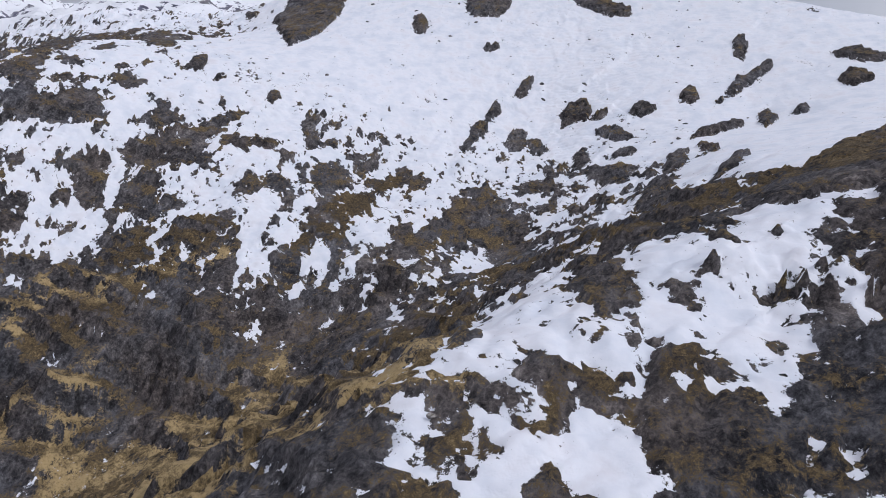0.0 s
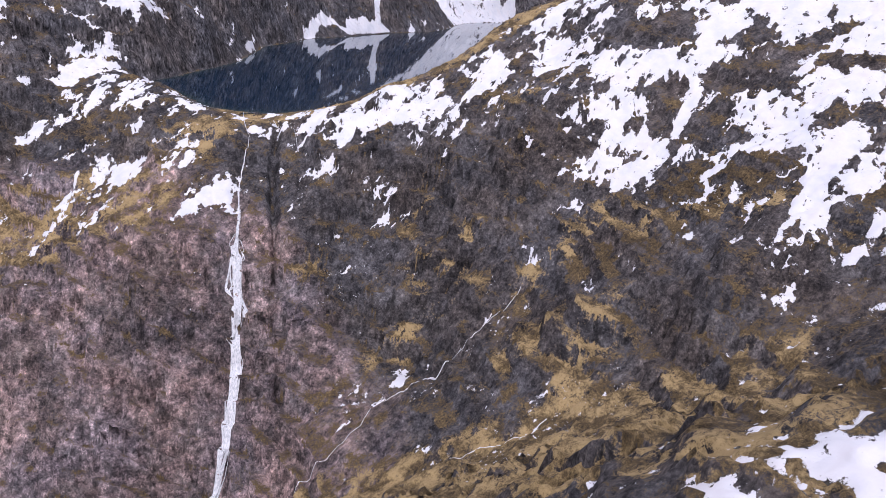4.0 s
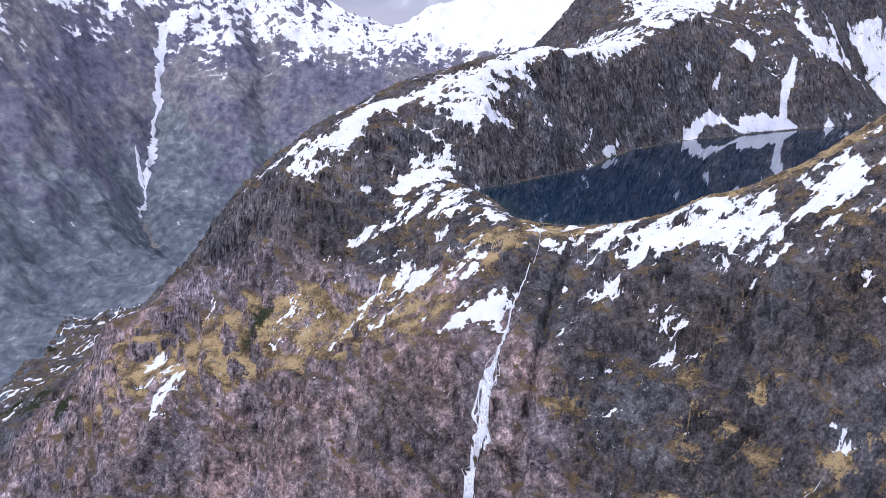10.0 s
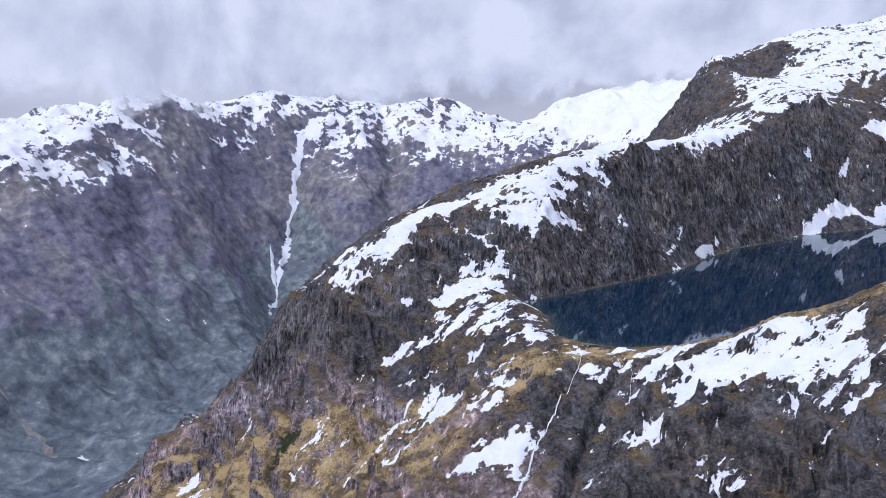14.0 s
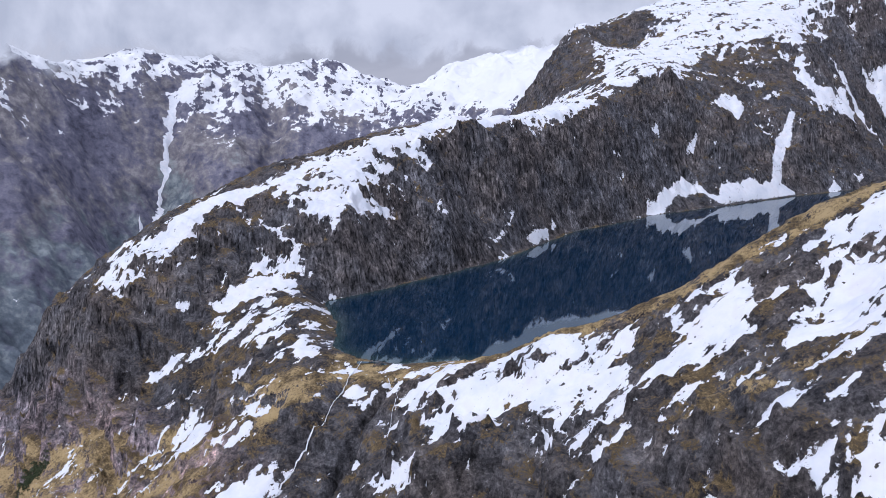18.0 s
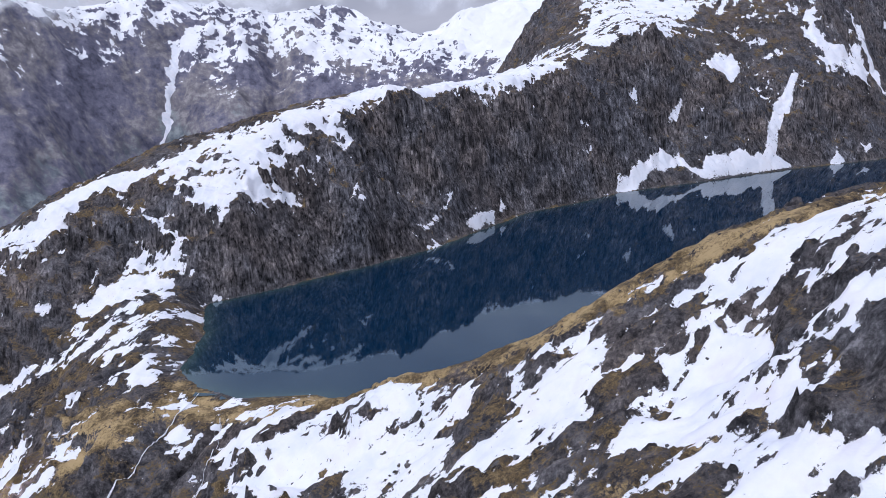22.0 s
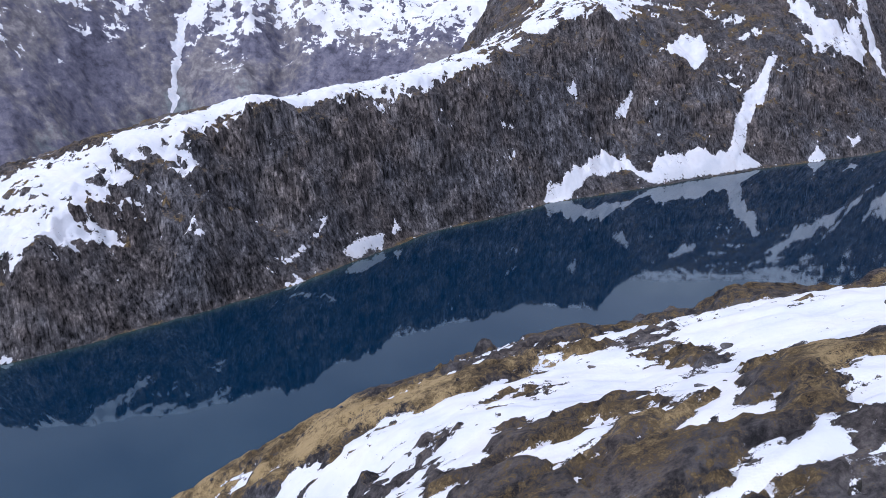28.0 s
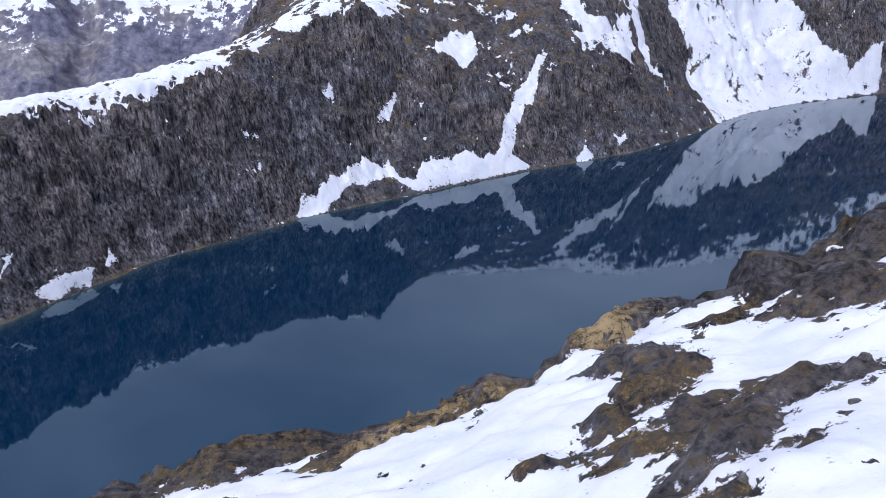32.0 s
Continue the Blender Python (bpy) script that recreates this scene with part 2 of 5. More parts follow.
def hazy_mountain_material():
    """Far slopes: chutes run down from the crest; brownish crags, dark scrub and forest lower down, snow above;
    distance haze is painted in as pale blue.
    """
    k = Nodes("far slopes with painted haze")
    z, up = k.axis(2), k.axis(2, "Normal")
    turn = k.math("MULTIPLY", k.math("ARCTAN2", k.math("SUBTRACT", k.axis(1), 1000.0), k.math("ADD", k.axis(0), 200.0)), 2000.0)
    fan = k.n.new("ShaderNodeCombineXYZ")
    for socket, value, rate in zip(fan.inputs, (turn, z), (0.030, 0.0065)):
        k.put(socket, k.math("MULTIPLY", value, rate))
    fan = k.shaken(fan.outputs[0], 0.30, 0.8)
    streak = k.noise(0.8, 9, 0.68, fan)
    crags = k.noise(0.030, 10, 0.64)
    broad = k.noise(0.0040, 7, 0.60)
    tone = k.math("ADD", k.math("MULTIPLY", streak, 0.14), k.math("ADD", k.math("MULTIPLY", crags, 0.58), k.math("MULTIPLY", broad, 0.28)))
    # Rock, heath and leaf colours are lightened and blued to imitate air haze.
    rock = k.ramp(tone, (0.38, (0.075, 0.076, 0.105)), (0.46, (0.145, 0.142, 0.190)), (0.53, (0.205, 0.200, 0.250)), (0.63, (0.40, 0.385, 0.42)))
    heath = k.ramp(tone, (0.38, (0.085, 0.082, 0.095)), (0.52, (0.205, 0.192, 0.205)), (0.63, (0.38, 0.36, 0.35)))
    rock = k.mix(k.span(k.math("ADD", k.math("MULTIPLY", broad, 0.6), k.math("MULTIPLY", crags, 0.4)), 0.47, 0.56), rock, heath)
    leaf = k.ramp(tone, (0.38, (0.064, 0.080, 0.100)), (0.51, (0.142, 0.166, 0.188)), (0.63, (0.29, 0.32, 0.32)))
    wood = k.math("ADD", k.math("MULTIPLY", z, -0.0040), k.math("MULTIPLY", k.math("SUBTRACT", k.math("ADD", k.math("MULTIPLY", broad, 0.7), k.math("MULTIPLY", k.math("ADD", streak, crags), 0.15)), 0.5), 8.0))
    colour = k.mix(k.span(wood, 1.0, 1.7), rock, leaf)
    # a ragged snow line with crags above it
    gap = k.math("ADD", k.math("MULTIPLY", crags, 0.40), k.math("ADD", k.math("MULTIPLY", streak, 0.30), k.math("MULTIPLY", k.noise(0.010, 7, 0.66), 0.30)))
    cold = k.math("ADD", k.span(z, -150.0, 150.0, -1.3, 0.08), k.math("MULTIPLY", k.math("SUBTRACT", gap, 0.5), 9.0))
    cold = k.math("ADD", cold, k.span(up, 0.42, 0.80, -1.1, 0.30))
    east = k.math("MULTIPLY", k.math("MULTIPLY", k.span(k.axis(0), 150.0, 700.0), k.span(k.axis(1), 1900.0, 2600.0)), k.span(z, 60.0, 190.0, 0.0, 1.3))
    colour = k.mix(k.span(k.math("ADD", cold, east), -0.04, 0.06), colour, (0.86, 0.87, 0.89))
    place = k.shaken(k.pos.outputs["Position"], 0.02, 18.0)
    n = k.facet(k.facet(k.pos.outputs["Normal"], place, 0.009, 0.5), place, 0.03, 0.3)
    n = k.bump(crags, 0.6, 5.0, n)
    return k.done(colour, 0.9, n, 0.2)


def snow_material():
    k = Nodes("old snow")
    thin = k.span(k.math("ADD", k.attr("depth"), snow_edge(k)), 0.02, -0.06)
    stone = k.ramp(k.noise(0.42, 9, 0.76), (0.40, (0.016, 0.015, 0.014)), (0.52, (0.060, 0.053, 0.044)), (0.64, (0.13, 0.115, 0.085)))
    grit = k.math("MULTIPLY", k.span(k.noise(0.42, 9, 0.7), 0.645, 0.675), k.span(k.noise(0.035, 3, 0.5), 0.45, 0.6))
    colour = k.mix(k.math("MAXIMUM", thin, grit), snow_tint(k), stone)
    n = k.bump(k.noise(0.16, 6, 0.6), 0.35, 1.6)
    n = k.bump(k.noise(1.6, 4, 0.6), 0.3, 0.25, n)
    return k.done(colour, 0.75, n, 0.3)


def water_material():
    k = Nodes("lake water")
    n = k.bump(k.noise(0.25, 4, 0.6), 0.02, 0.3)
    shallow = k.attr("shallow")
    colour = k.mix(shallow, (0.0004, 0.016, 0.042), (0.04, 0.07, 0.065))
    k.bsdf.inputs["IOR"].default_value = 1.78
    k.bsdf.inputs["Specular Tint"].default_value = (0.45, 0.82, 1.0, 1)
    return k.done(colour, 0.03, n, 0.5)


def foam_material():
    k = Nodes("falling water")
    strand = k.noise(1.0, 6, 0.7, k.stretched((-0.3, -0.25, 1.0), 0.07, 1.1))
    colour = k.ramp(strand, (0.34, (0.40, 0.43, 0.47)), (0.48, (0.74, 0.77, 0.80)), (0.58, (0.9, 0.91, 0.93)))
    n = k.bump(strand, 0.6, 0.6)
    return k.done(colour, 0.5, n, 0.4)


def boulder_material():
    k = Nodes("lichened boulder")
    base, relief, grain, up, lines, faces = rock_colour(k)
    lichen = k.span(k.noise(0.8, 6, 0.7), 0.52, 0.62)
    colour = k.mix(lichen, base, (0.13, 0.115, 0.085))
    n = k.bump(grain, 0.8, 0.7, faces)
    return k.done(colour, 0.9, n, 0.25)


GROUND_M, HAZY_MOUNTAIN_M, SNOW_M = ground_material(), hazy_mountain_material(), snow_material()
WATER_M, FOAM_M, BOULDER_M = water_material(), foam_material(), boulder_material()


def scree_material():
    k = Nodes("pale scree")
    colour = k.ramp(k.noise(0.08, 8, 0.7), (0.35, (0.16, 0.15, 0.14)), (0.65, (0.30, 0.285, 0.27)))
    return k.done(colour, 0.95, k.bump(k.noise(0.2, 6, 0.7), 0.6, 4.0))


def cloud_material():
    """Torn cloud: thick above, thinning to nothing at its ragged lower edge."""
    k = Nodes("cloud")
    z = k.axis(2)
    puff = k.noise(0.0042, 7, 0.56, warp=0.4)
    thick = k.math("ADD", z, k.math("MULTIPLY", k.math("SUBTRACT", puff, 0.5), 420.0))
    cover = k.span(thick, 318.0, 425.0)
    body = k.ramp(k.noise(0.0028, 5, 0.5), (0.36, (0.56, 0.595, 0.66)), (0.6, (0.80, 0.825, 0.87)))
    glow, clear, mix = k.n.new("ShaderNodeEmission"), k.n.new("ShaderNodeBsdfTransparent"), k.n.new("ShaderNodeMixShader")
    k.put(glow.inputs["Color"], body)
    glow.inputs["Strength"].default_value = 1.15
    k.put(mix.inputs[0], cover)
    k.l.new(clear.outputs[0], mix.inputs[1])
    k.l.new(glow.outputs[0], mix.inputs[2])
    k.l.new(mix.outputs[0], k.n["Material Output"].inputs["Surface"])
    return k.m


SCREE_M, CLOUD_M = scree_material(), cloud_material()

# ---- the lie of the land: ridge lines, shores, gullies and benches, as (x, y, z) ----
FAR_SHORE = [(2, -18, 0), (0, 12, 0), (55, 48, 0), (141, 112, 0), (190, 150, 0), (233, 200, 0), (306, 285, 0), (375, 326, 0),
             (441, 375, 0), (567, 424, 0), (728, 490, 0), (818, 518, 0), (900, 545, 0), (1016, 618, 0), (1159, 722, 0),
             (1292, 784, 0), (1515, 828, 0), (1640, 780, 0)]
NEAR_SHORE = [(1640, 780, 0), (1560, 640, 0), (1350, 470, 0), (1120, 250, 0), (900, 60, 0), (700, -60, 0), (560, -120, 0), (450, -150, 0),
              (340, -170, 0), (240, -185, 0), (150, -178, 0), (105, -160, 0), (60, -158, 0), (30, -140, 0),
              (12, -110, 0), (12, -85, 0), (12, -50, 0), (2, -18, 0)]
SPUR_CREST = [(-620, 150, -330), (-470, 110, -230), (-330, 50, -95), (-270, 40, -25), (-211, 30, 20), (-134, 68, 76), (-50, 130, 112), (9, 175, 129),
              (113, 245, 147), (190, 310, 150), (260, 392, 152), (355, 420, 166)]
CLIFF_TOP = [(20, 41, 50), (78, 128, 84), (104, 190, 137), (160, 230, 148), (227, 284, 139), (272, 332, 134), (352, 396, 153), (440, 490, 172), (531, 535, 193)]
CLIFF_FOOT = [(20, 28, 8), (100, 90, 10), (170, 145, 14), (212, 205, 28), (300, 292, 14), (380, 340, 12), (445, 388, 8),
              (520, 424, 14), (600, 448, 16), (735, 502, 8)]
SPUR_FRONT = [(-69, 36, 36), (-72, 10, 18), (-130, -55, -37), (-172, -46, -57), (-77, -143, -43), (-14, -114, 7), (-5, -60, 10),
              (-20, -10, 14), (-41, -177, -17), (-169, -120, -100), (-144, -205, -92), (-105, -214, -69), (-213, -109, -109), (-152, -192, -99),
              (-140, -82, -52), (-76, -139, -23), (-31, -185, -19), (-50, -129, -16), (8, -193, -3)]
SPUR_WALL = [(-205, 10, 8), (-224, -64, -93), (-236, -87, -108), (-272, -143, -184), (-347, -15, -167), (-464, 16, -248),
             (-213, -202, -159), (-136, -252, -113), (-330, -190, -310), (-250, -270, -300), (-480, -110, -390), (-326, 20, -105), (-385, -4, -162),
             (-356, -98, -201), (-312, -130, -229), (-171, -239, -146), (-125, -300, -145), (-271, -178, -274), (-168, -307, -211), (-273, 10, -81),
             (-282, 10, -95), (-418, 56, -152)]
OUTLET = [(40, -160, -3), (24, -185, -8), (16, -205, -17)]
FALL_WALL = [(-88, -279, -84), (-95, -305, -122), (-103, -323, -158), (-114, -348, -222), (-128, -375, -290)]
FALL_SIDE = [(30, -206, -17), (50, -240, -22), (36, -314, -75), (14, -317, -77), (22, -367, -117), (13, -236, -38), (57, -253, -14), (1, -260, -50),
             (41, -292, -51), (-40, -399, -160), (-24, -426, -165), (-66, -430, -183), (-60, -350, -150)]
LIP_EAST = [(97, -281, -18), (113, -252, 4), (133, -339, -1), (75, -333, -68), (72, -358, -76), (94, -413, -73),
            (96, -436, -74), (50, -422, -151), (17, -436, -155), (121, -462, -49), (146, -458, -15), (110, -313, -27), (87, -254, -5), (82, -234, 8),
            (129, -285, 8), (95, -270, 11), (106, -214, 21), (56, -393, -99), (78, -452, -81)]
BENCH = [(97, -474, -79), (107, -535, -51), (101, -608, -49), (152, -584, 1), (139, -621, 9), (122, -667, -7), (135, -722, 10), (134, -765, 32),
         (171, -654, 31), (193, -835, 68), (306, -528, 109), (152, -514, -12), (133, -565, -15), (105, -628, -14), (88, -561, -42), (95, -718, -2), (171, -767, 58),
         (264, -635, 91), (371, -696, 154), (232, -455, 56), (72, -517, -79), (42, -516, -99), (-9, -471, -146), (54, -584, -79)]
GULLY = [(75, -700, -20), (45, -640, -70), (-3, -572, -112), (-40, -515, -155), (-100, -450, -215), (-180, -400, -300), (-300, -370, -390), (-500, -300, -480)]
GRASS_RIB = [(40, -800, 45), (-40, -780, 45), (-110, -745, 38), (-160, -680, -20), (-210, -600, -110), (-270, -500, -250)]
NEAR_RIDGE = [(-27, -934, 155), (-122, -884, 127), (-145, -888, 113), (-177, -900, 109), (-187, -837, 82), (-176, -805, 81), (-183, -798, 77),
              (-198, -811, 71), (-155, -766, 64), (-220, -750, 40), (-250, -690, -30), (-290, -620, -120)]
NEAR_BACK = [(-300, -900, 60), (-400, -960, 60), (-240, -980, 140), (-120, -1010, 190), (-420, -720, -20), (-480, -600, -160)]
SOUTH_FACE = [(60, -960, 170), (200, -1000, 190), (349, -1093, 253), (405, -979, 240), (426, -893, 199), (502, -628, 232), (330, -720, 120), (260, -900, 130)]
SOUTH_CREST = [(631, -1366, 500), (830, -1164, 560), (860, -868, 485), (845, -650, 415), (800, -520, 365), (715, -470, 275), (760, -330, 262),
               (950, -180, 240), (1200, 0, 215), (1450, 250, 200), (1700, 480, 220)]
LAKE_RIDGE = [(155, -226, 42), (209, -236, 59), (255, -240, 84), (290, -238, 100), (314, -232, 104), (349, -228, 113), (380, -226, 120), (430, -228, 128), (484, -236, 143),
              (560, -220, 155), (660, -170, 150), (800, -60, 120), (950, 60, 110), (1150, 200, 110)]
LAKE_SLOPE = [(156, -261, 26), (237, -305, 74), (206, -398, 61), (290, -334, 103), (311, -332, 128), (323, -336, 141), (285, -299, 107), (376, -288, 143),
              (401, -351, 173), (504, -319, 188), (521, -329, 200), (485, -263, 161), (525, -279, 181), (539, -299, 192), (640, -330, 228), (250, -430, 80),
              (196, -279, 49), (252, -346, 79), (298, -377, 122), (398, -299, 152), (409, -341, 173), (438, -288, 159), (461, -297, 163), (427, -325, 167)]
COVE_WALL = [(127, 114, 44), (165, 187, 52), (247, 270, 56), (346, 339, 58), (458, 472, 138), (713, 570, 104), (302, 345, 131), (234, 347, 151), (63, 160, 134), (497, 462, 87), (551, 499, 87), (612, 569, 150), (654, 549, 115), (654, 600, 148), (664, 622, 166), (555, 579, 197), (747, 559, 81), (811, 601, 119),
             (916, 657, 116), (899, 795, 259), (1035, 802, 143), (1103, 777, 48), (720, 680, 190)]
NORTH_CREST = [(355, 440, 166), (430, 560, 190), (470, 700, 210), (480, 850, 262), (491, 949, 313), (567, 895, 252), (620, 960, 330), (700, 1040, 357), (800, 1160, 385),
               (935, 960, 345), (1130, 1000, 365), (1350, 1150, 420), (1600, 1250, 460)]
NORTH_BACK = [(200, 700, -40), (320, 1000, 60), (100, 1200, -200), (500, 1400, 150), (-300, 700, -350)]
HEAD_WALL = [(1290, 900, 120), (1500, 960, 200), (1700, 880, 160), (1750, 700, 160), (1900, 600, 300)]
VALLEY = [(-600, -250, -520), (-800, 200, -580), (-950, 700, -620), (-1000, 1100, -640), (-980, 1500, -640), (-850, 1900, -600), (-550, 1500, -560),
          (-700, 900, -560), (-480, 500, -380), (-600, 2250, -560), (-200, 2400, -500), (300, 2300, -420), (1000, 2300, -250), (1700, 1900, 150), (2300, 900, 350)]
FAR_SLOPE = [(-1160, 1427, -590), (-1286, 1120, -578), (-1479, 1465, -217), (-1233, 2219, -60), (-907, 2694, -299), (-1010, 2400, -420), (-1500, 900, -480),
             (-1800, 1300, -60), (-700, 2700, -120), (-400, 2800, -150), (0, 2800, -160), (400, 2800, -120)]
FAR_CREST = [(-2900, 900, 150), (-2300, 1500, 170), (-1900, 1950, 190), (-1699, 2148, 218), (-1517, 2216, 240), (-1407, 2593, 352), (-1142, 3310, 372), (-825, 3500, 345),
             (-505, 3560, 305), (-176, 3600, 360), (85, 3600, 262), (246, 3500, 140), (450, 3500, 260), (798, 3600, 350), (1300, 3500, 400), (2200, 3000, 500)]
FAR_BACK = [(-3200, 2600, -300), (-2200, 3400, -350), (-1200, 4200, -350), (0, 4450, -350), (1200, 4400, -200), (2600, 3800, 0)]
OUTER = [(-1200, -1500, -350), (-400, -1500, 120), (-2400, -400, -200), (-1500, 300, -450), (2600, -600, 450), (1700, -1500, 480), (3300, 1500, 500), (400, -1700, 400), (1100, -400, 330),
         (2450, 230, 640), (2750, -100, 720), (2800, 640, 420), (2700, 1250, 640), (2500, 1500, 600)]

LINES = [FAR_SHORE, NEAR_SHORE, SPUR_CREST, CLIFF_TOP, CLIFF_FOOT, OUTLET, FALL_WALL, LAKE_RIDGE, GULLY, GRASS_RIB, SOUTH_CREST, NORTH_CREST, FAR_CREST]
SPOTS = [SPUR_FRONT, SPUR_WALL, FALL_SIDE, LIP_EAST, BENCH, NEAR_RIDGE, NEAR_BACK, SOUTH_FACE, LAKE_SLOPE, COVE_WALL, NORTH_BACK, HEAD_WALL,
         VALLEY, FAR_SLOPE, FAR_BACK, OUTER]


CLEFTS = [([(55, -181), (39, -204), (21, -230), (2, -265), (-12, -294), (-22, -317), (-32, -335), (-43, -362), (-58, -379)], 3.4, 14.0),
          ([(26, -166), (15, -197), (0, -217), (-10, -228), (-19, -241), (-29, -261), (-41, -282), (-52, -297)], 5.0, 3.5),
          ([(105, -477), (53, -477), (-5, -445), (-61, -458), (-88, -453)], 4.0, 3.0),
          ([(150, -560), (60, -600), (0, -585), (-35, -554), (-80, -500)], 5.0, 4.0),
          ([(-150, -231), (-164, -259), (-181, -289), (-182, -313)], 3.5, 8.0),
          ([(-271, -112), (-218, -138), (-180, -179), (-172, -221), (-152, -257)], 5.0, 7.0),
          ([(-294, -114), (-250, -145), (-231, -178), (-219, -231)], 4.5, 7.0),
          ([(-132, -281), (-151, -287), (-151, -301)], 4.0, 8.0),
          ([(-268, -145), (-274, -157), (-287, -165), (-298, -197)], 4.0, 7.0),
          ([(-335, -101), (-354, -122), (-350, -153), (-362, -175)], 4.5, 7.0),
          ([(-113, -296), (-121, -312), (-138, -320), (-146, -335)], 3.5, 7.0),
          ([(-396, -83), (-410, -97), (-416, -122)], 4.0, 6.0)]


FAR_CLEFTS = [([(-898, 3060), (-890, 2924), (-892, 2800), (-908, 2660), (-905, 2480), (-902, 2382), (-903, 2257), (-840, 2111), (-764, 2030)], 60.0, 45.0),
              ([(-1424, 1242), (-1321, 1173), (-1167, 1080)], 45.0, 30.0), ([(-1480, 2250), (-1330, 2050), (-1180, 1850), (-1050, 1650)], 60.0, 45.0),
              ([(-500, 3300), (-420, 2900), (-380, 2600), (-360, 2400)], 60.0, 50.0)]


def guide_points():
    pts = []
    for line in LINES:
        p = np.array(line, float)
        for a, b in zip(p[:-1], p[1:]):
            n = max(1, int(np.hypot(*(b - a)[:2]) // 45))
            n = min(n, 6)
            pts += [a + (b - a) * k / n for k in range(n)]
        pts.append(p[-1])
    for spots in SPOTS:
        pts += [np.array(p, float) for p in spots]
    keep = []
    for p in pts:
        if all((p[0] - q[0]) ** 2 + (p[1] - q[1]) ** 2 > 36 for q in keep):
            keep.append(p)
    return np.array(keep)


GUIDE = guide_points()
SOFT = 14.0


def _solve():
    n = len(GUIDE)
    d = GUIDE[:, None, :2] - GUIDE[None, :, :2]
    k = -np.sqrt((d ** 2).sum(2) + SOFT ** 2)
    a = np.zeros((n + 3, n + 3))
    a[:n, :n] = k + np.eye(n) * 1.2
    a[:n, n], a[:n, n + 1:n + 3] = 1, GUIDE[:, :2] / 1000
    a[n:, :n] = a[:n, n:].T
    return np.linalg.solve(a, np.concatenate([GUIDE[:, 2], np.zeros(3)]))


WEIGHTS = _solve()


def smooth_height(x, y):
    """The land without its roughness, at arrays of places."""
    shape = np.shape(x)
    x, y = np.ravel(x).astype(float), np.ravel(y).astype(float)
    out = np.empty(x.size)
    n = len(GUIDE)
    for i in range(0, x.size, 20000):
        xs, ys = x[i:i + 20000, None], y[i:i + 20000, None]
        k = np.sqrt((xs - GUIDE[:, 0]) ** 2 + (ys - GUIDE[:, 1]) ** 2 + SOFT ** 2)
        out[i:i + 20000] = -k @ WEIGHTS[:n] + WEIGHTS[n] + (xs[:, 0] * WEIGHTS[n + 1] + ys[:, 0] * WEIGHTS[n + 2]) / 1000
    return out.reshape(shape)


def lattice(ix, iy, seed):
    """Hash of whole-number places to 0..1."""
    h = (ix.astype(np.int64) * 374761393 + iy.astype(np.int64) * 668265263 + seed * 1442695041) & 0xFFFFFFFF
    h = ((h ^ (h >> 13)) * 1274126177) & 0xFFFFFFFF
    return ((h ^ (h >> 16)) & 0xFFFF) / 65535.0


def value_noise(x, y, seed):
    """Smooth noise in -1..1 with features one unit across."""
    ix, iy = np.floor(x), np.floor(y)
    fx, fy = x - ix, y - iy
    fx, fy = fx * fx * (3 - 2 * fx), fy * fy * (3 - 2 * fy)
    a, b = lattice(ix, iy, seed), lattice(ix + 1, iy, seed)
    c, d = lattice(ix, iy + 1, seed), lattice(ix + 1, iy + 1, seed)
    return ((a + (b - a) * fx) * (1 - fy) + (c + (d - c) * fx) * fy) * 2 - 1


def fractal(x, y, size, octaves, seed, gain=0.5):
    total, amp, out = 0.0, 1.0, 0.0
    for k in range(octaves):
        s = 2.03 ** k / size
        c, t = math.cos(0.7 * k + seed), math.sin(0.7 * k + seed)
        out = out + amp * value_noise((x * c - y * t) * s + 17.3 * k, (x * t + y * c) * s - 9.1 * k, seed + k)
        total += amp
        amp *= gain
    return out / total


def ridged(x, y, size, octaves, seed, gain=0.5):
    total, amp, out = 0.0, 1.0, 0.0
    for k in range(octaves):
        s = 2.1 ** k / size
        c, t = math.cos(0.9 * k + seed), math.sin(0.9 * k + seed)
        out = out + amp * (1 - 2 * np.abs(value_noise((x * c - y * t) * s, (x * t + y * c) * s, seed + 31 + k)))
        total += amp
        amp *= gain
    return out / total


def combed(u, v, wide, long, octaves, seed, gain=0.5):
    """Ridges of a given width that run along v, each finer set shorter too."""
    total, amp, out = 0.0, 1.0, 0.0
    for k in range(octaves):
        out = out + amp * (1 - 2 * np.abs(value_noise(u * 2.1 ** k / wide, v * 1.7 ** k / long, seed + k)))
        total += amp
        amp *= gain
    return out / total


def step(a, b, v):
    t = np.clip((v - a) / (b - a), 0, 1)
    return t * t * (3 - 2 * t)


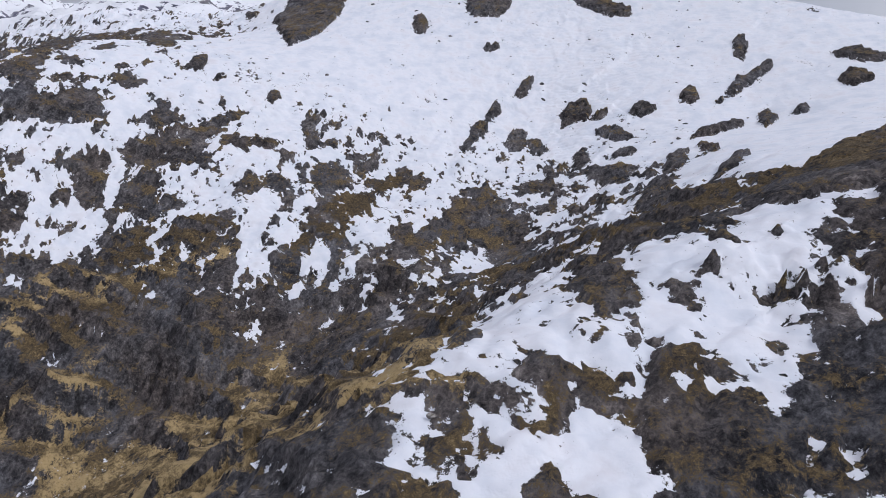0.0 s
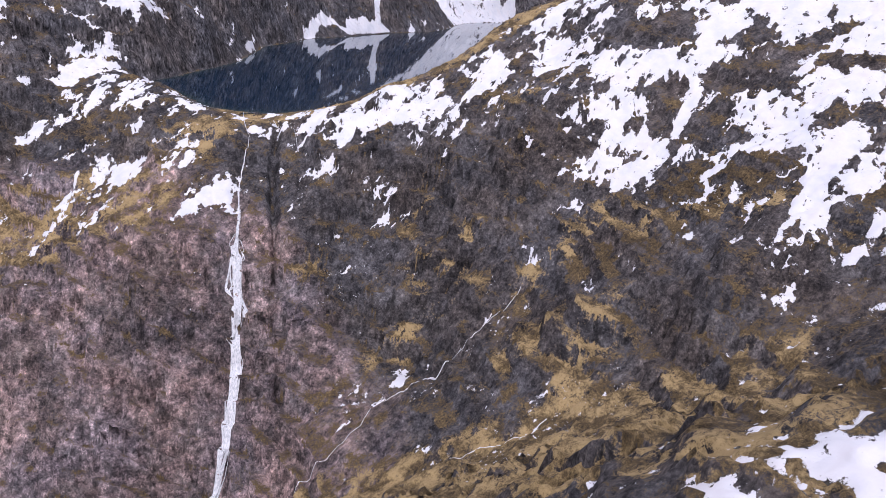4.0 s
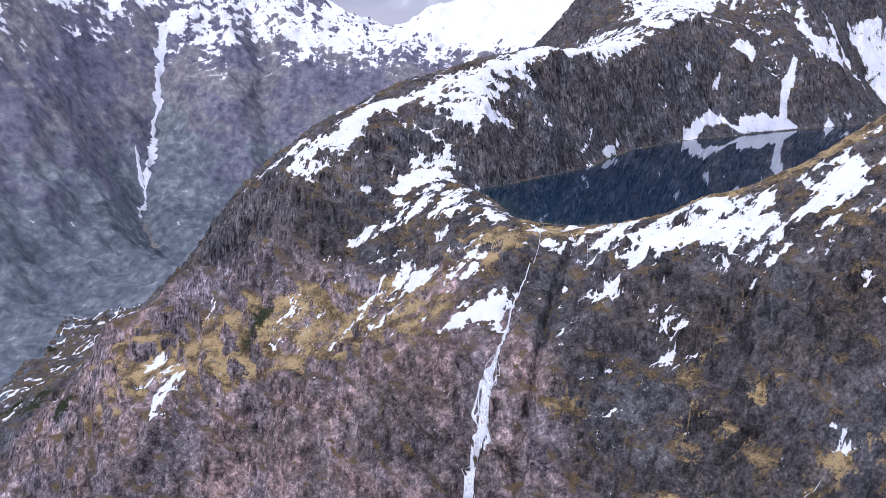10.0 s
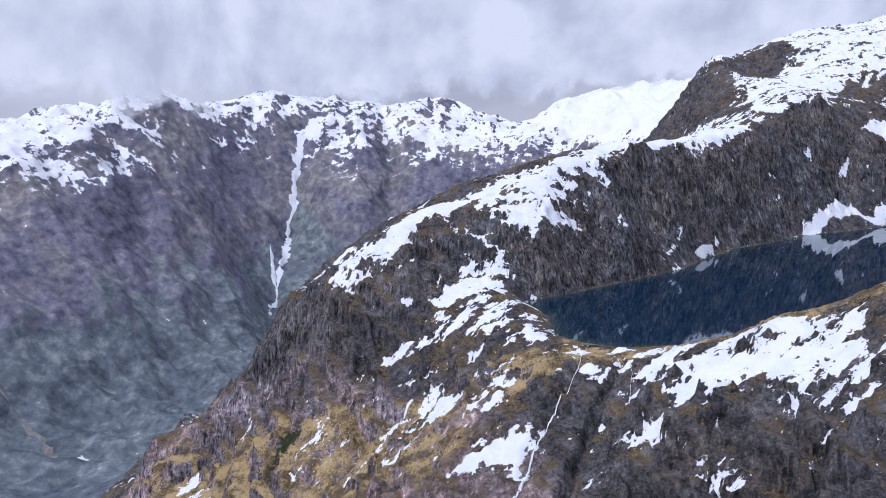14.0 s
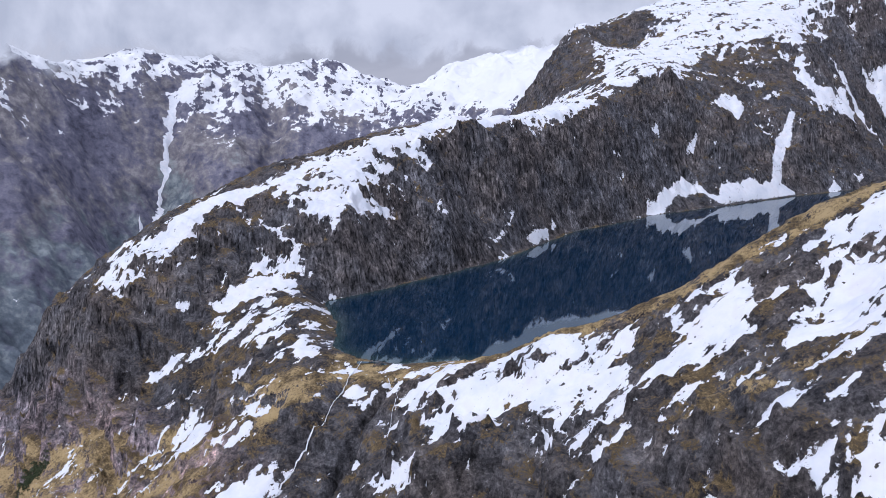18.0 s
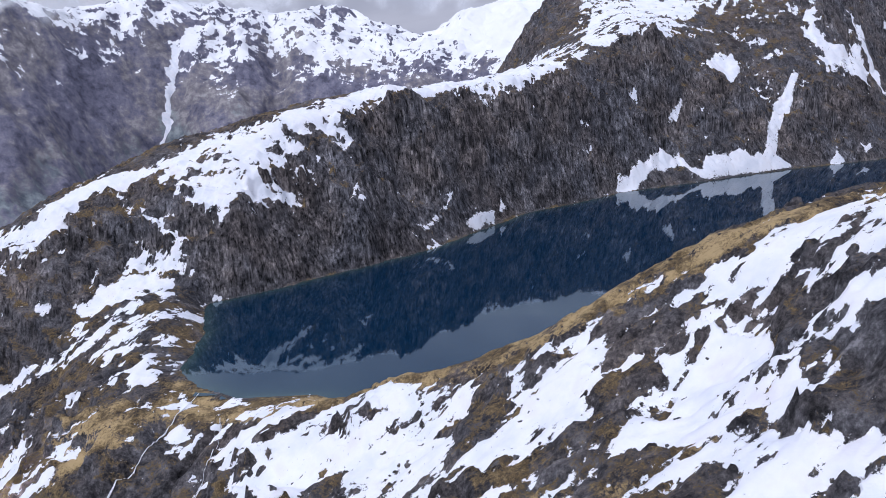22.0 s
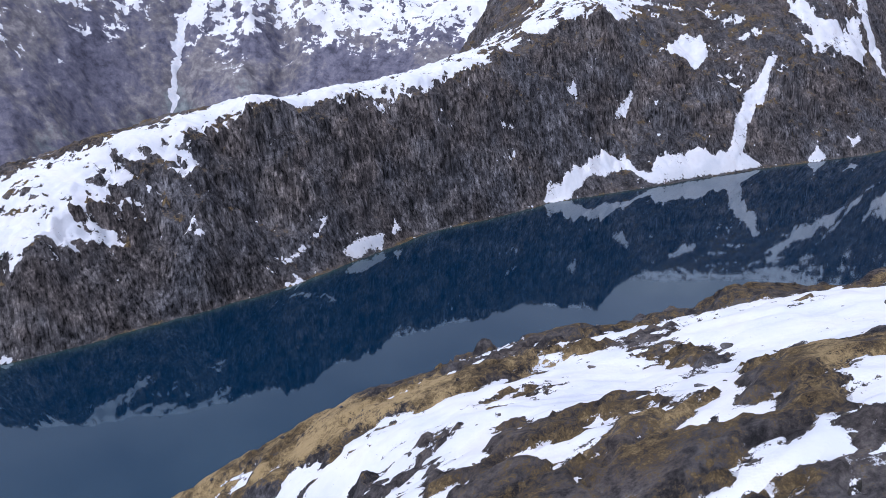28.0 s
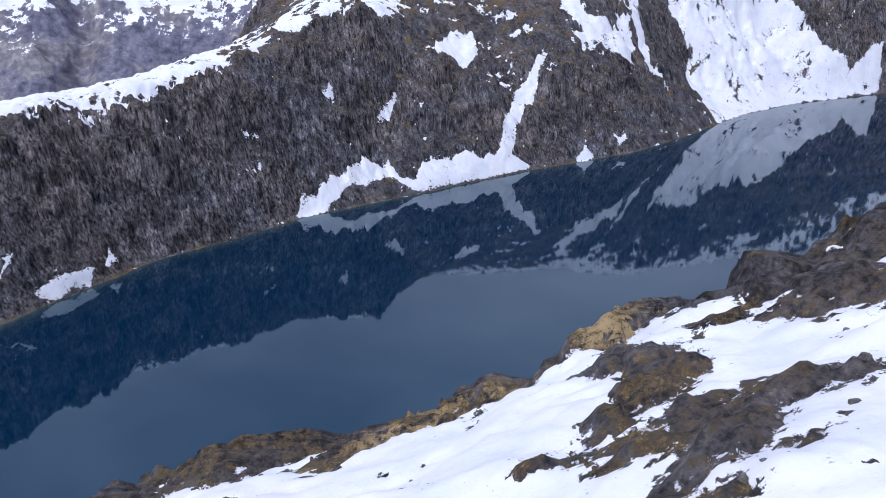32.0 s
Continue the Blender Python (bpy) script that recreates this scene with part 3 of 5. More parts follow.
class Sheet:
    """Heights on a grid of uneven spacing."""

    def __init__(self, xs, ys, coarse):
        self.xs, self.ys = xs, ys
        cx = np.arange(xs[0] - coarse, xs[-1] + 2 * coarse, coarse)
        cy = np.arange(ys[0] - coarse, ys[-1] + 2 * coarse, coarse)
        base = smooth_height(*np.meshgrid(cx, cy))
        gx, gy = np.meshgrid(xs, ys)
        self.x, self.y = gx, gy
        u, v = (gx - cx[0]) / coarse, (gy - cy[0]) / coarse
        i, j = np.floor(u).astype(int), np.floor(v).astype(int)
        u, v = u - i, v - j
        self.base = ((base[j, i] * (1 - u) + base[j, i + 1] * u) * (1 - v) + (base[j + 1, i] * (1 - u) + base[j + 1, i + 1] * u) * v)
        gv, gu = np.gradient(self.base, ys, xs)
        self.slope = np.hypot(gu, gv)
        self.z = self.base.copy()

    def at(self, x, y, of=None):
        field = self.z if of is None else of
        x, y = np.clip(x, self.xs[0], self.xs[-1]), np.clip(y, self.ys[0], self.ys[-1])
        i = np.clip(np.searchsorted(self.xs, x) - 1, 0, len(self.xs) - 2)
        j = np.clip(np.searchsorted(self.ys, y) - 1, 0, len(self.ys) - 2)
        u = (x - self.xs[i]) / (self.xs[i + 1] - self.xs[i])
        v = (y - self.ys[j]) / (self.ys[j + 1] - self.ys[j])
        return (field[j, i] * (1 - u) + field[j, i + 1] * u) * (1 - v) + (field[j + 1, i] * (1 - u) + field[j + 1, i + 1] * u) * v


def spaced(*parts):
    """Grid lines: pairs of an end and the spacing up to it, from the first number on."""
    out = [float(parts[0])]
    for end, gap in parts[1:]:
        n = max(1, round((end - out[-1]) / gap))
        out += list(np.linspace(out[-1], end, n + 1)[1:])
    return np.array(out)


def billow(x, y, size, octaves, seed, gain=0.5):
    """Rounded knolls with sharp creases between them."""
    return -ridged(x, y, size, octaves, seed, gain)


def trench(sheet, line, wide, deep):
    """A cleft along a line of (x, y), in metres."""
    d = np.full(sheet.x.shape, 1e9)
    jog = 2.5 * fractal(sheet.x, sheet.y, 12, 2, 71)
    for (ax, ay), (bx, by) in zip(line, line[1:]):
        dx, dy = bx - ax, by - ay
        t = np.clip(((sheet.x - ax) * dx + (sheet.y - ay) * dy) / (dx * dx + dy * dy), 0, 1)
        d = np.minimum(d, np.hypot(sheet.x - ax - t * dx, sheet.y - ay - t * dy))
    return -deep * np.exp(-((d + jog) / wide) ** 2)


def blocks(x, y, size, seed):
    """Jointed rock: each cell of an uneven net is a slab with a tilt and a step of its own, about -1..1."""
    u, v = x / size, y / size
    iu, iv = np.floor(u), np.floor(v)
    best, out = np.full(u.shape, 9.0), np.zeros(u.shape)
    for du in (-1, 0, 1):
        for dv in (-1, 0, 1):
            cu, cv = iu + du, iv + dv
            ru, rv = u - cu - lattice(cu, cv, seed), v - cv - lattice(cu, cv, seed + 1)
            d = ru * ru + rv * rv
            h = (lattice(cu, cv, seed + 2) - 0.5) * 1.1 + ru * (lattice(cu, cv, seed + 3) - 0.5) * 2.0 + rv * (lattice(cu, cv, seed + 4) - 0.5) * 2.0
            closer = d < best
            out = np.where(closer, h, out)
            best = np.where(closer, d, best)
    return out


def roughen(sheet, fine):
    """Ribs, slabs and knolls on top of the smooth land; calm by the water line."""
    x, y, base, slope = sheet.x, sheet.y, sheet.base, sheet.slope
    steep = step(0.4, 1.3, slope)
    far = step(1100, 1900, np.hypot(x - 150, (y + 150) * 0.9))
    wx = x + 14 * fractal(x, y, 60, 2, 5)
    wy = y + 14 * fractal(x, y, 60, 2, 6)
    # knolls are drawn out along the grain of the rock, which runs west-northwest
    gx, gy = wx * 0.94 - wy * 0.34, wx * 0.34 + wy * 0.94
    knoll = billow(gx * 0.6, gy, 34, 3, 3, 0.55)
    big = fractal(wx, wy, 120, 3, 11) * 4.0 + knoll * (3.6 + 1.5 * steep)
    z = base + big * (1 - far)
    sheet.knoll = knoll
    if fine:
        # the ridge by the lake is ice-worn and rounded
        worn = 1 - 0.7 * step(-185, -225, y) * step(120, 200, x) * step(-560, -480, y)
        lump = billow(gx * 0.7, gy, 12, 3, 8, 0.55)
        z = z + lump * (1.3 + 1.2 * steep) + ridged(wx, wy, 17, 3, 9, 0.55) * 4.2 * steep
        # slabs: strata that dip to the west, broken into steps
        s = (x * 0.55 + y * 0.25 + base * 0.9 + 9 * fractal(x, y, 40, 2, 21)) / 7.5
        saw = s - np.floor(s)
        z = z + (saw - 0.5) * (0.8 + 1.6 * steep) * worn
        z = z + fractal(x, y, 6, 3, 30, 0.65) * (0.5 + 1.5 * steep) * worn
        # jointed blocks, large and small, drawn out along the grain
        z = z + blocks(gx * 0.5, gy + 0.35 * base, 15, 51) * (0.9 + 4.2 * steep) * worn + blocks(gx * 0.55, gy + 0.4 * base, 5.5, 57) * (0.35 + 1.4 * steep) * worn
        z = z + blocks(gx * 0.6, gy + 0.3 * base, 38, 63) * 9.0 * step(0.5, 1.2, slope)
        sheet.knoll, sheet.lump = knoll * 0.55 + lump * 0.6, lump
        # flutes run down the steep walls, across their strike
        north = y > -20
        u = np.where(north, x * 0.78 + y * 0.62, x * 0.86 - y * 0.5) + 5 * fractal(x, y, 50, 2, 14)
        flute = combed(u, base, 16, 60, 3, 15, 0.55) * 4.2 + value_noise(u / 31, base / 90, 16) * 6.0
        z = z + flute * step(0.75, 1.5, slope)
        # the high south slope is smooth under its snow
        z = base + (z - base) * (1 - 0.65 * step(-430, -520, y) * step(140, 220, base))
        for line, wide, deep in CLEFTS:
            z = z + trench(sheet, line, wide, deep)
    for line, wide, deep in FAR_CLEFTS:
        z = z + trench(sheet, line, wide, deep) * far
    # spurs and ravines that run down from the far crest to the valley
    u = np.arctan2(y - 1000, x + 200) * 2000 + 50 * fractal(x, y, 260, 3, 47)
    r = np.hypot(x + 200, y - 1000)
    spurs = combed(u, r, 420, 1500, 2, 40, 0.5) * 50 + combed(u, r, 120, 500, 3, 48, 0.55) * 12
    z = z + far * (spurs + ridged(x, y, 150, 5, 44, 0.6) * 48 - 14)
    return z



# ---- the ground: a near sheet and a far one under the same heights ----
near = Sheet(spaced(-900, (-520, 5), (-260, 3.2), (0, 1.7), (120, 2.2), (600, 1.5), (860, 2.6), (1250, 4.2), (1800, 8)),
             spaced(-1450, (-1220, 5), (-960, 2.4), (-790, 1.7), (-420, 2.2), (-150, 1.5), (620, 2.6), (1000, 5), (1300, 8)), 8.0)
near.z = roughen(near, True)


def in_loop(x, y, loop):
    inside = np.zeros(np.shape(x), bool)
    for (ax, ay), (bx, by) in zip(loop, loop[1:] + loop[:1]):
        cross = (ay > y) != (by > y)
        inside ^= cross & (x < (bx - ax) * (y - ay) / (by - ay + 1e-9) + ax)
    return inside


def shore_distance(x, y, loop):
    best = np.full(np.shape(x), 1e9)
    for (ax, ay), (bx, by) in zip(loop, loop[1:] + loop[:1]):
        dx, dy = bx - ax, by - ay
        t = np.clip(((x - ax) * dx + (y - ay) * dy) / (dx * dx + dy * dy + 1e-9), 0, 1)
        best = np.minimum(best, np.hypot(x - ax - t * dx, y - ay - t * dy))
    return best


LOOP = [p[:2] for p in FAR_SHORE] + [p[:2] for p in NEAR_SHORE[1:-1]]


def sink_lake(sheet):
    x, y = sheet.x, sheet.y
    jag = 3.0 * fractal(x, y, 14, 3, 50)
    d = shore_distance(x, y, LOOP)
    d = np.where(in_loop(x, y, LOOP), -d, d) + jag
    calm = step(0, 45, d)
    rough = sheet.z - sheet.base
    land = np.maximum(sheet.base, 0.0) * step(-6, 12, d) + rough * (0.12 + 0.88 * calm)
    land = np.where(d > 0, np.maximum(land, np.minimum(d * 0.35, 2.5) * 0.6 + 0.1), land)
    bed = -0.25 * np.minimum(-d, 60) - 0.3
    near_lake = d < 60
    low_bank = (d > 0) & near_lake
    outside = sheet.base + rough * (0.12 + 0.88 * calm)
    # west of the lip the land falls away below the lake, so only the rim is held above the water
    rim = step(0, 10, d)
    z = np.where(d <= 0, bed, np.where(low_bank, land * (1 - rim) + outside * rim, sheet.z))
    sheet.z = z
    return d


LAKE_D = sink_lake(near)


def sheet_mesh(name, sheet, keep=None):
    ny, nx = sheet.z.shape
    me = bpy.data.meshes.new(name)
    co = np.stack([sheet.x, sheet.y, sheet.z], 2).reshape(-1, 3)
    idx = np.arange(nx * ny).reshape(ny, nx)
    q = np.stack([idx[:-1, :-1], idx[:-1, 1:], idx[1:, 1:], idx[1:, :-1]], 2).reshape(-1, 4)
    if keep is not None:
        q = q[keep.ravel()]
    me.vertices.add(len(co))
    me.vertices.foreach_set("co", co.astype(np.float32).ravel())
    me.loops.add(q.size)
    me.loops.foreach_set("vertex_index", q.astype(np.int32).ravel())
    me.polygons.add(len(q))
    me.polygons.foreach_set("loop_start", np.arange(0, q.size, 4, dtype=np.int32))
    me.polygons.foreach_set("loop_total", np.full(len(q), 4, np.int32))
    me.polygons.foreach_set("use_smooth", np.ones(len(q), bool))
    me.update(calc_edges=True)
    return me

# ---- where snow lies, where rock breaks through it and where tussock grows ----
SHAPE = near.z.shape
snow_f, bare_f = np.full(SHAPE, -1.6, np.float32), np.full(SHAPE, -1.6, np.float32)
gold_f, drift_f = np.full(SHAPE, -1.0, np.float32), np.full(SHAPE, -1.6, np.float32)
grass_f, pale_f = np.full(SHAPE, -1.0, np.float32), np.full(SHAPE, -1.0, np.float32)


def stamp(field, lean, loop, soft):
    """Raise a field inside a loop, by the depth inside its edge."""
    xs, ys = [p[0] for p in loop], [p[1] for p in loop]
    i0, i1 = np.searchsorted(near.xs, (min(xs) - 2 * soft, max(xs) + 2 * soft))
    j0, j1 = np.searchsorted(near.ys, (min(ys) - 2 * soft, max(ys) + 2 * soft))
    if i1 - i0 < 2 or j1 - j0 < 2:
        return
    x, y = near.x[j0:j1, i0:i1], near.y[j0:j1, i0:i1]
    d = shore_distance(x, y, loop)
    d = np.where(in_loop(x, y, loop), d, -d)
    field[j0:j1, i0:i1] = np.maximum(field[j0:j1, i0:i1], np.clip(d / soft, -1.3, 2.0) + lean)


def snow(lean, loop):
    stamp(snow_f, lean + 0.1, loop, 6.0)


def drift(lean, loop):
    stamp(drift_f, lean - 0.4, loop, 3.0)


def bare(lean, loop):
    stamp(bare_f, lean, loop, 6.0)


def outcrop(x, y, a, b):
    """A rocky knoll in the snow, an uneven oval."""
    loop = []
    for k in range(11):
        w = k * 0.5712
        r = 0.86 + 0.3 * (lattice(np.array(x + k * 7), np.array(y - k * 3), 5) - 0.5)
        c, t = math.cos(w) * r, math.sin(w) * r * 0.85
        loop.append((x + a[0] * c + b[0] * t, y + a[1] * c + b[1] * t))
    stamp(bare_f, 0.1, loop, 5.0)


def pale(lean, loop):
    stamp(pale_f, lean, loop, 30.0)


def tussock(lean, loop):
    stamp(grass_f, lean, loop, 12.0)
    stamp(gold_f, lean, loop, 12.0)


def dull_tussock(lean, loop):
    stamp(grass_f, lean, loop, 12.0)


# the weathered west wall below the lip is paler, pinkish rock
pale(0.3, [(-560, 60), (-420, 90), (-300, 20), (-180, -60), (-60, -190), (-10, -290), (0, -440), (-60, -520), (-140, -520), (-260, -460), (-560, -240)])
snow(0.1, [(348, -340), (514, -340), (767, -625), (737, -846), (649, -1113), (463, -1263), (193, -1123), (31, -992), (64, -945), (117, -911), (119, -876), (173, -870), (282, -865), (301, -834), (318, -796), (343, -749), (301, -701), (250, -680), (195, -666), (169, -648), (176, -637), (232, -621), (225, -601), (213, -528), (178, -502), (173, -457)])
snow(0, [(176, -686), (193, -683), (208, -693), (200, -702), (183, -698)])
snow(0, [(185, -719), (213, -713), (253, -720), (312, -737), (313, -756), (267, -759), (238, -752), (213, -736), (186, -728)])
snow(0, [(316, -758), (316, -785), (292, -829), (266, -830), (272, -799), (236, -772), (248, -761)])
snow(0, [(165, -798), (234, -817), (213, -841), (159, -824), (141, -811)])
snow(0, [(166, -644), (203, -637), (231, -637), (242, -673), (212, -676), (197, -657), (174, -660)])
snow(0.2, [(176, -562), (175, -572), (168, -576), (164, -569)])
snow(0.1, [(199, -557), (212, -565), (195, -577), (190, -570)])
snow(0.1, [(182, -585), (197, -587), (192, -599), (182, -596)])
snow(0.2, [(105, -593), (105, -606), (98, -613), (101, -604)])
snow(0.2, [(133, -619), (148, -618), (145, -624), (134, -624)])
snow(0.2, [(154, -580), (158, -584), (151, -591), (150, -585)])
snow(0.2, [(161, -686), (175, -696), (170, -698), (159, -691)])
snow(0.2, [(148, -736), (156, -738), (150, -745)])
snow(0.2, [(135, -718), (142, -725), (130, -729)])
snow(0.2, [(111, -759), (126, -766), (107, -769)])
snow(0.2, [(117, -663), (124, -667), (122, -670)])
snow(0.2, [(108, -531), (112, -531), (104, -539)])
snow(0.1, [(-145, -793), (-97, -805), (96, -831), (86, -837), (26, -831), (37, -849), (42, -861), (29, -874), (-8, -852), (-122, -829), (-138, -829), (-141, -836), (-152, -836), (-145, -847), (-134, -855), (-142, -863), (-154, -861), (-154, -869), (-140, -873), (-139, -878), (-147, -878), (-155, -884), (-172, -880), (-184, -874), (-190, -868), (-187, -865), (-167, -869), (-178, -855), (-179, -841), (-188, -837), (-181, -835), (-175, -823), (-172, -821), (-162, -809), (-150, -797)])
snow(0.1, [(-153, -795), (-149, -801), (-165, -805), (-175, -806), (-180, -800), (-171, -795)])
snow(0.1, [(-69, -861), (-56, -879), (-76, -891), (-121, -883), (-132, -879), (-133, -873), (-138, -868), (-129, -855), (-115, -856)])
snow(0.1, [(-70, -909), (-88, -930), (-99, -942), (-109, -934), (-116, -922), (-131, -908), (-136, -905), (-139, -894), (-132, -890), (-112, -896)])
snow(0.1, [(-152, -892), (-159, -896), (-169, -894), (-170, -888), (-163, -889)])
snow(0.1, [(-176, -891), (-173, -900), (-176, -901), (-182, -895), (-181, -893)])
snow(0.1, [(-189, -805), (-186, -809), (-190, -812), (-201, -813), (-197, -809), (-191, -805)])
snow(0.1, [(-191, -791), (-191, -797), (-196, -805), (-209, -804), (-206, -800), (-198, -793)])
snow(0.1, [(-206, -818), (-201, -823), (-205, -829), (-206, -834), (-202, -837), (-209, -839), (-215, -838), (-221, -839), (-228, -837), (-228, -828), (-228, -819), (-218, -818), (-217, -816)])
snow(0.1, [(-213, -805), (-212, -808), (-218, -808), (-220, -805)])
snow(0.1, [(-227, -840), (-225, -844), (-231, -844), (-231, -839)])
snow(0.1, [(-225, -798), (-219, -800), (-219, -802), (-225, -801)])
snow(0.1, [(-74, -242), (-43, -234), (-22, -231), (-25, -240), (-58, -243), (-72, -244)])
snow(0.1, [(70, -297), (81, -294), (100, -305), (93, -325), (76, -304)])
snow(0.1, [(81, -317), (88, -325), (77, -337), (75, -332)])
snow(0.2, [(90, -338), (96, -341), (90, -347)])
snow(0.2, [(42, -305), (49, -305), (48, -311), (41, -310)])
snow(0.1, [(32, -260), (41, -260), (61, -234), (51, -256), (42, -267), (35, -266)])
snow(0.1, [(53, -265), (66, -273), (80, -281), (57, -274)])
snow(0.2, [(121, -352), (138, -335), (141, -339), (128, -352)])
snow(0.2, [(68, -394), (80, -397), (83, -403), (72, -396)])
snow(0.2, [(91, -412), (95, -417), (100, -423), (94, -420)])
snow(0.2, [(120, -462), (123, -467), (121, -479), (118, -477)])
snow(0.2, [(146, -457), (150, -465), (160, -479), (151, -485), (143, -469)])
snow(-0.1, [(169, -450), (183, -458), (202, -463), (193, -477), (178, -488), (179, -473), (172, -463)])
snow(0.1, [(175, -507), (188, -508), (212, -514), (222, -518), (212, -525), (190, -522), (177, -513)])
snow(0.2, [(112, -528), (112, -535), (105, -541), (106, -536)])
snow(0.2, [(13, -438), (30, -425), (40, -423), (19, -442)])
snow(0.2, [(46, -423), (54, -424), (52, -432), (46, -430)])
snow(0.2, [(120, -665), (129, -667), (126, -671), (119, -668)])
snow(0.2, [(133, -622), (149, -621), (144, -626), (134, -625)])
snow(0.2, [(149, -581), (159, -582), (154, -590), (150, -585)])
snow(0.2, [(94, -472), (102, -473), (103, -476), (98, -475)])
snow(0.1, [(-57, -155), (-35, -168), (-31, -177), (-48, -172)])
snow(0.1, [(-58, -195), (-41, -193), (-41, -201), (-55, -200)])
snow(0.1, [(-105, -130), (-92, -141), (-73, -150), (-75, -157), (-89, -162), (-93, -145)])
snow(0, [(42, -193), (55, -175), (70, -182), (53, -200)])
snow(0, [(63, -230), (72, -217), (91, -194), (82, -232), (111, -230), (127, -239), (118, -252), (92, -275), (85, -268), (97, -269), (79, -243)])
snow(0.1, [(125, -230), (187, -89), (193, -91), (130, -236)])
snow(0, [(153, -225), (166, -235), (206, -239), (189, -272), (162, -270), (152, -251)])
snow(0, [(127, -250), (137, -243), (151, -254), (160, -267), (184, -282), (156, -338), (142, -329), (123, -298), (122, -290), (139, -283)])
snow(0.1, [(25, -258), (37, -257), (50, -235), (57, -232), (47, -262), (39, -268)])
snow(0.1, [(48, -269), (58, -265), (70, -277), (77, -280), (73, -280), (56, -272)])
snow(0.1, [(89, -285), (95, -284), (100, -288), (94, -288)])
snow(0.1, [(121, -353), (131, -341), (138, -335), (129, -352), (123, -352)])
snow(0, [(67, -300), (75, -297), (89, -298), (98, -308), (94, -315), (83, -306), (86, -320), (92, -331), (73, -306)])
snow(0.1, [(-70, -246), (-57, -241), (-38, -241), (-35, -226), (-29, -226), (-22, -237), (-32, -243), (-49, -242)])
snow(0.2, [(-45, -169), (-37, -170), (-35, -181), (-42, -178)])
snow(0.1, [(-97, -149), (-84, -148), (-74, -150), (-79, -166), (-89, -169)])
snow(0.2, [(-234, -61), (-224, -60), (-211, -67), (-220, -68)])
snow(0.1, [(-17, -114), (-10, -102), (3, -133), (-11, -139)])
snow(0.2, [(-62, -120), (-51, -109), (-55, -126)])
snow(0.2, [(-37, -120), (-24, -123), (-26, -129)])
snow(0.2, [(-212, 27), (-199, 73), (-159, 55), (-136, 77), (-107, 101), (-38, 120), (35, 159), (106, 241), (373, 719), (371, 454), (344, 399), (284, 338), (200, 279), (127, 201), (116, 177), (72, 149), (47, 106), (33, 82), (12, 48), (2, 65), (-34, 71), (-39, 81), (-76, 101), (-112, 78), (-129, 55), (-150, 25), (-164, 17), (-189, 9)])
snow(-0.1, [(-22, 65), (47, 106), (84, 143), (115, 173), (88, 132), (44, 76), (11, 43), (-22, 58)])
snow(0.1, [(-69, 30), (-65, 54), (-41, 49), (-7, 38), (-8, 29), (-43, 22)])
snow(-0.1, [(-105, 3), (-77, 15), (-43, 19), (-60, -10), (-99, -9)])
snow(0, [(-174, -47), (-152, -47), (-125, -40), (-86, -53), (-76, -36), (-54, 1), (-43, -24), (-75, -52), (-101, -63), (-134, -57), (-157, -53)])
snow(0.2, [(-4, 11), (9, 36), (23, 57), (33, 75), (24, 47), (13, 34), (3, 4)])
snow(-0.1, [(-64, -70), (-43, -42), (-22, -37), (4, -27), (-22, -71), (-48, -87)])
snow(0.1, [(-24, -121), (-9, -105), (-2, -119), (-19, -128)])
snow(0.1, [(-101, -129), (-86, -134), (-74, -152), (-84, -164)])
snow(0.2, [(-59, -119), (-50, -119), (-54, -126)])
snow(0.2, [(-34, -165), (-18, -148), (-25, -164)])
snow(0.1, [(-59, -195), (-41, -196), (-38, -200), (-56, -202)])
snow(0.2, [(-45, -174), (-36, -172), (-35, -181)])
snow(0.2, [(175, 160), (200, 204), (204, 202), (191, 177)])
snow(0.2, [(222, 200), (246, 233), (264, 241), (235, 208)])
snow(0.2, [(387, 370), (407, 386), (408, 385)])
snow(0.1, [(436, 578), (496, 782), (544, 780), (556, 751), (614, 861), (697, 936), (757, 1032), (972, 975), (993, 914), (885, 780), (771, 801), (694, 776), (534, 541), (452, 508), (408, 508)])
snow(0.1, [(217, 280), (373, 777), (414, 636), (423, 498), (350, 404), (291, 345)])
snow(0.1, [(884, 790), (896, 778), (851, 700), (885, 669), (927, 658), (905, 651), (852, 647), (828, 682)])
snow(0.1, [(1000, 856), (980, 785), (947, 685), (913, 653), (941, 748)])
snow(0, [(204, -391), (210, -387), (219, -401), (230, -395), (233, -392), (232, -401), (227, -411), (221, -408)])
snow(0, [(242, -378), (255, -378), (263, -380), (258, -389), (244, -387)])
snow(0.1, [(236, -415), (243, -406), (265, -393), (273, -407), (255, -434)])
snow(0.25, [(238, -347), (245, -344), (250, -331), (262, -324), (264, -316), (273, -311), (285, -296), (291, -291), (295, -287), (304, -286), (317, -278), (332, -268), (356, -269), (335, -286), (318, -293), (308, -300), (302, -305), (294, -315), (292, -319), (288, -325), (290, -340), (285, -363), (279, -368), (282, -377), (282, -384)])
snow(0.25, [(316, -301), (333, -292), (349, -285), (374, -267), (339, -340), (336, -325), (335, -310), (321, -304)])
snow(0.25, [(302, -355), (306, -356), (313, -354), (318, -342), (322, -346), (332, -354), (325, -370), (314, -365), (303, -363)])
snow(0.15, [(186, -316), (194, -307), (208, -303), (218, -298), (231, -303), (234, -289), (240, -282), (248, -267), (244, -283), (237, -302), (232, -316), (223, -329), (207, -322)])
snow(0.15, [(90, -268), (70, -236), (83, -234), (101, -229), (119, -233), (126, -245), (116, -248), (114, -265), (101, -277)])
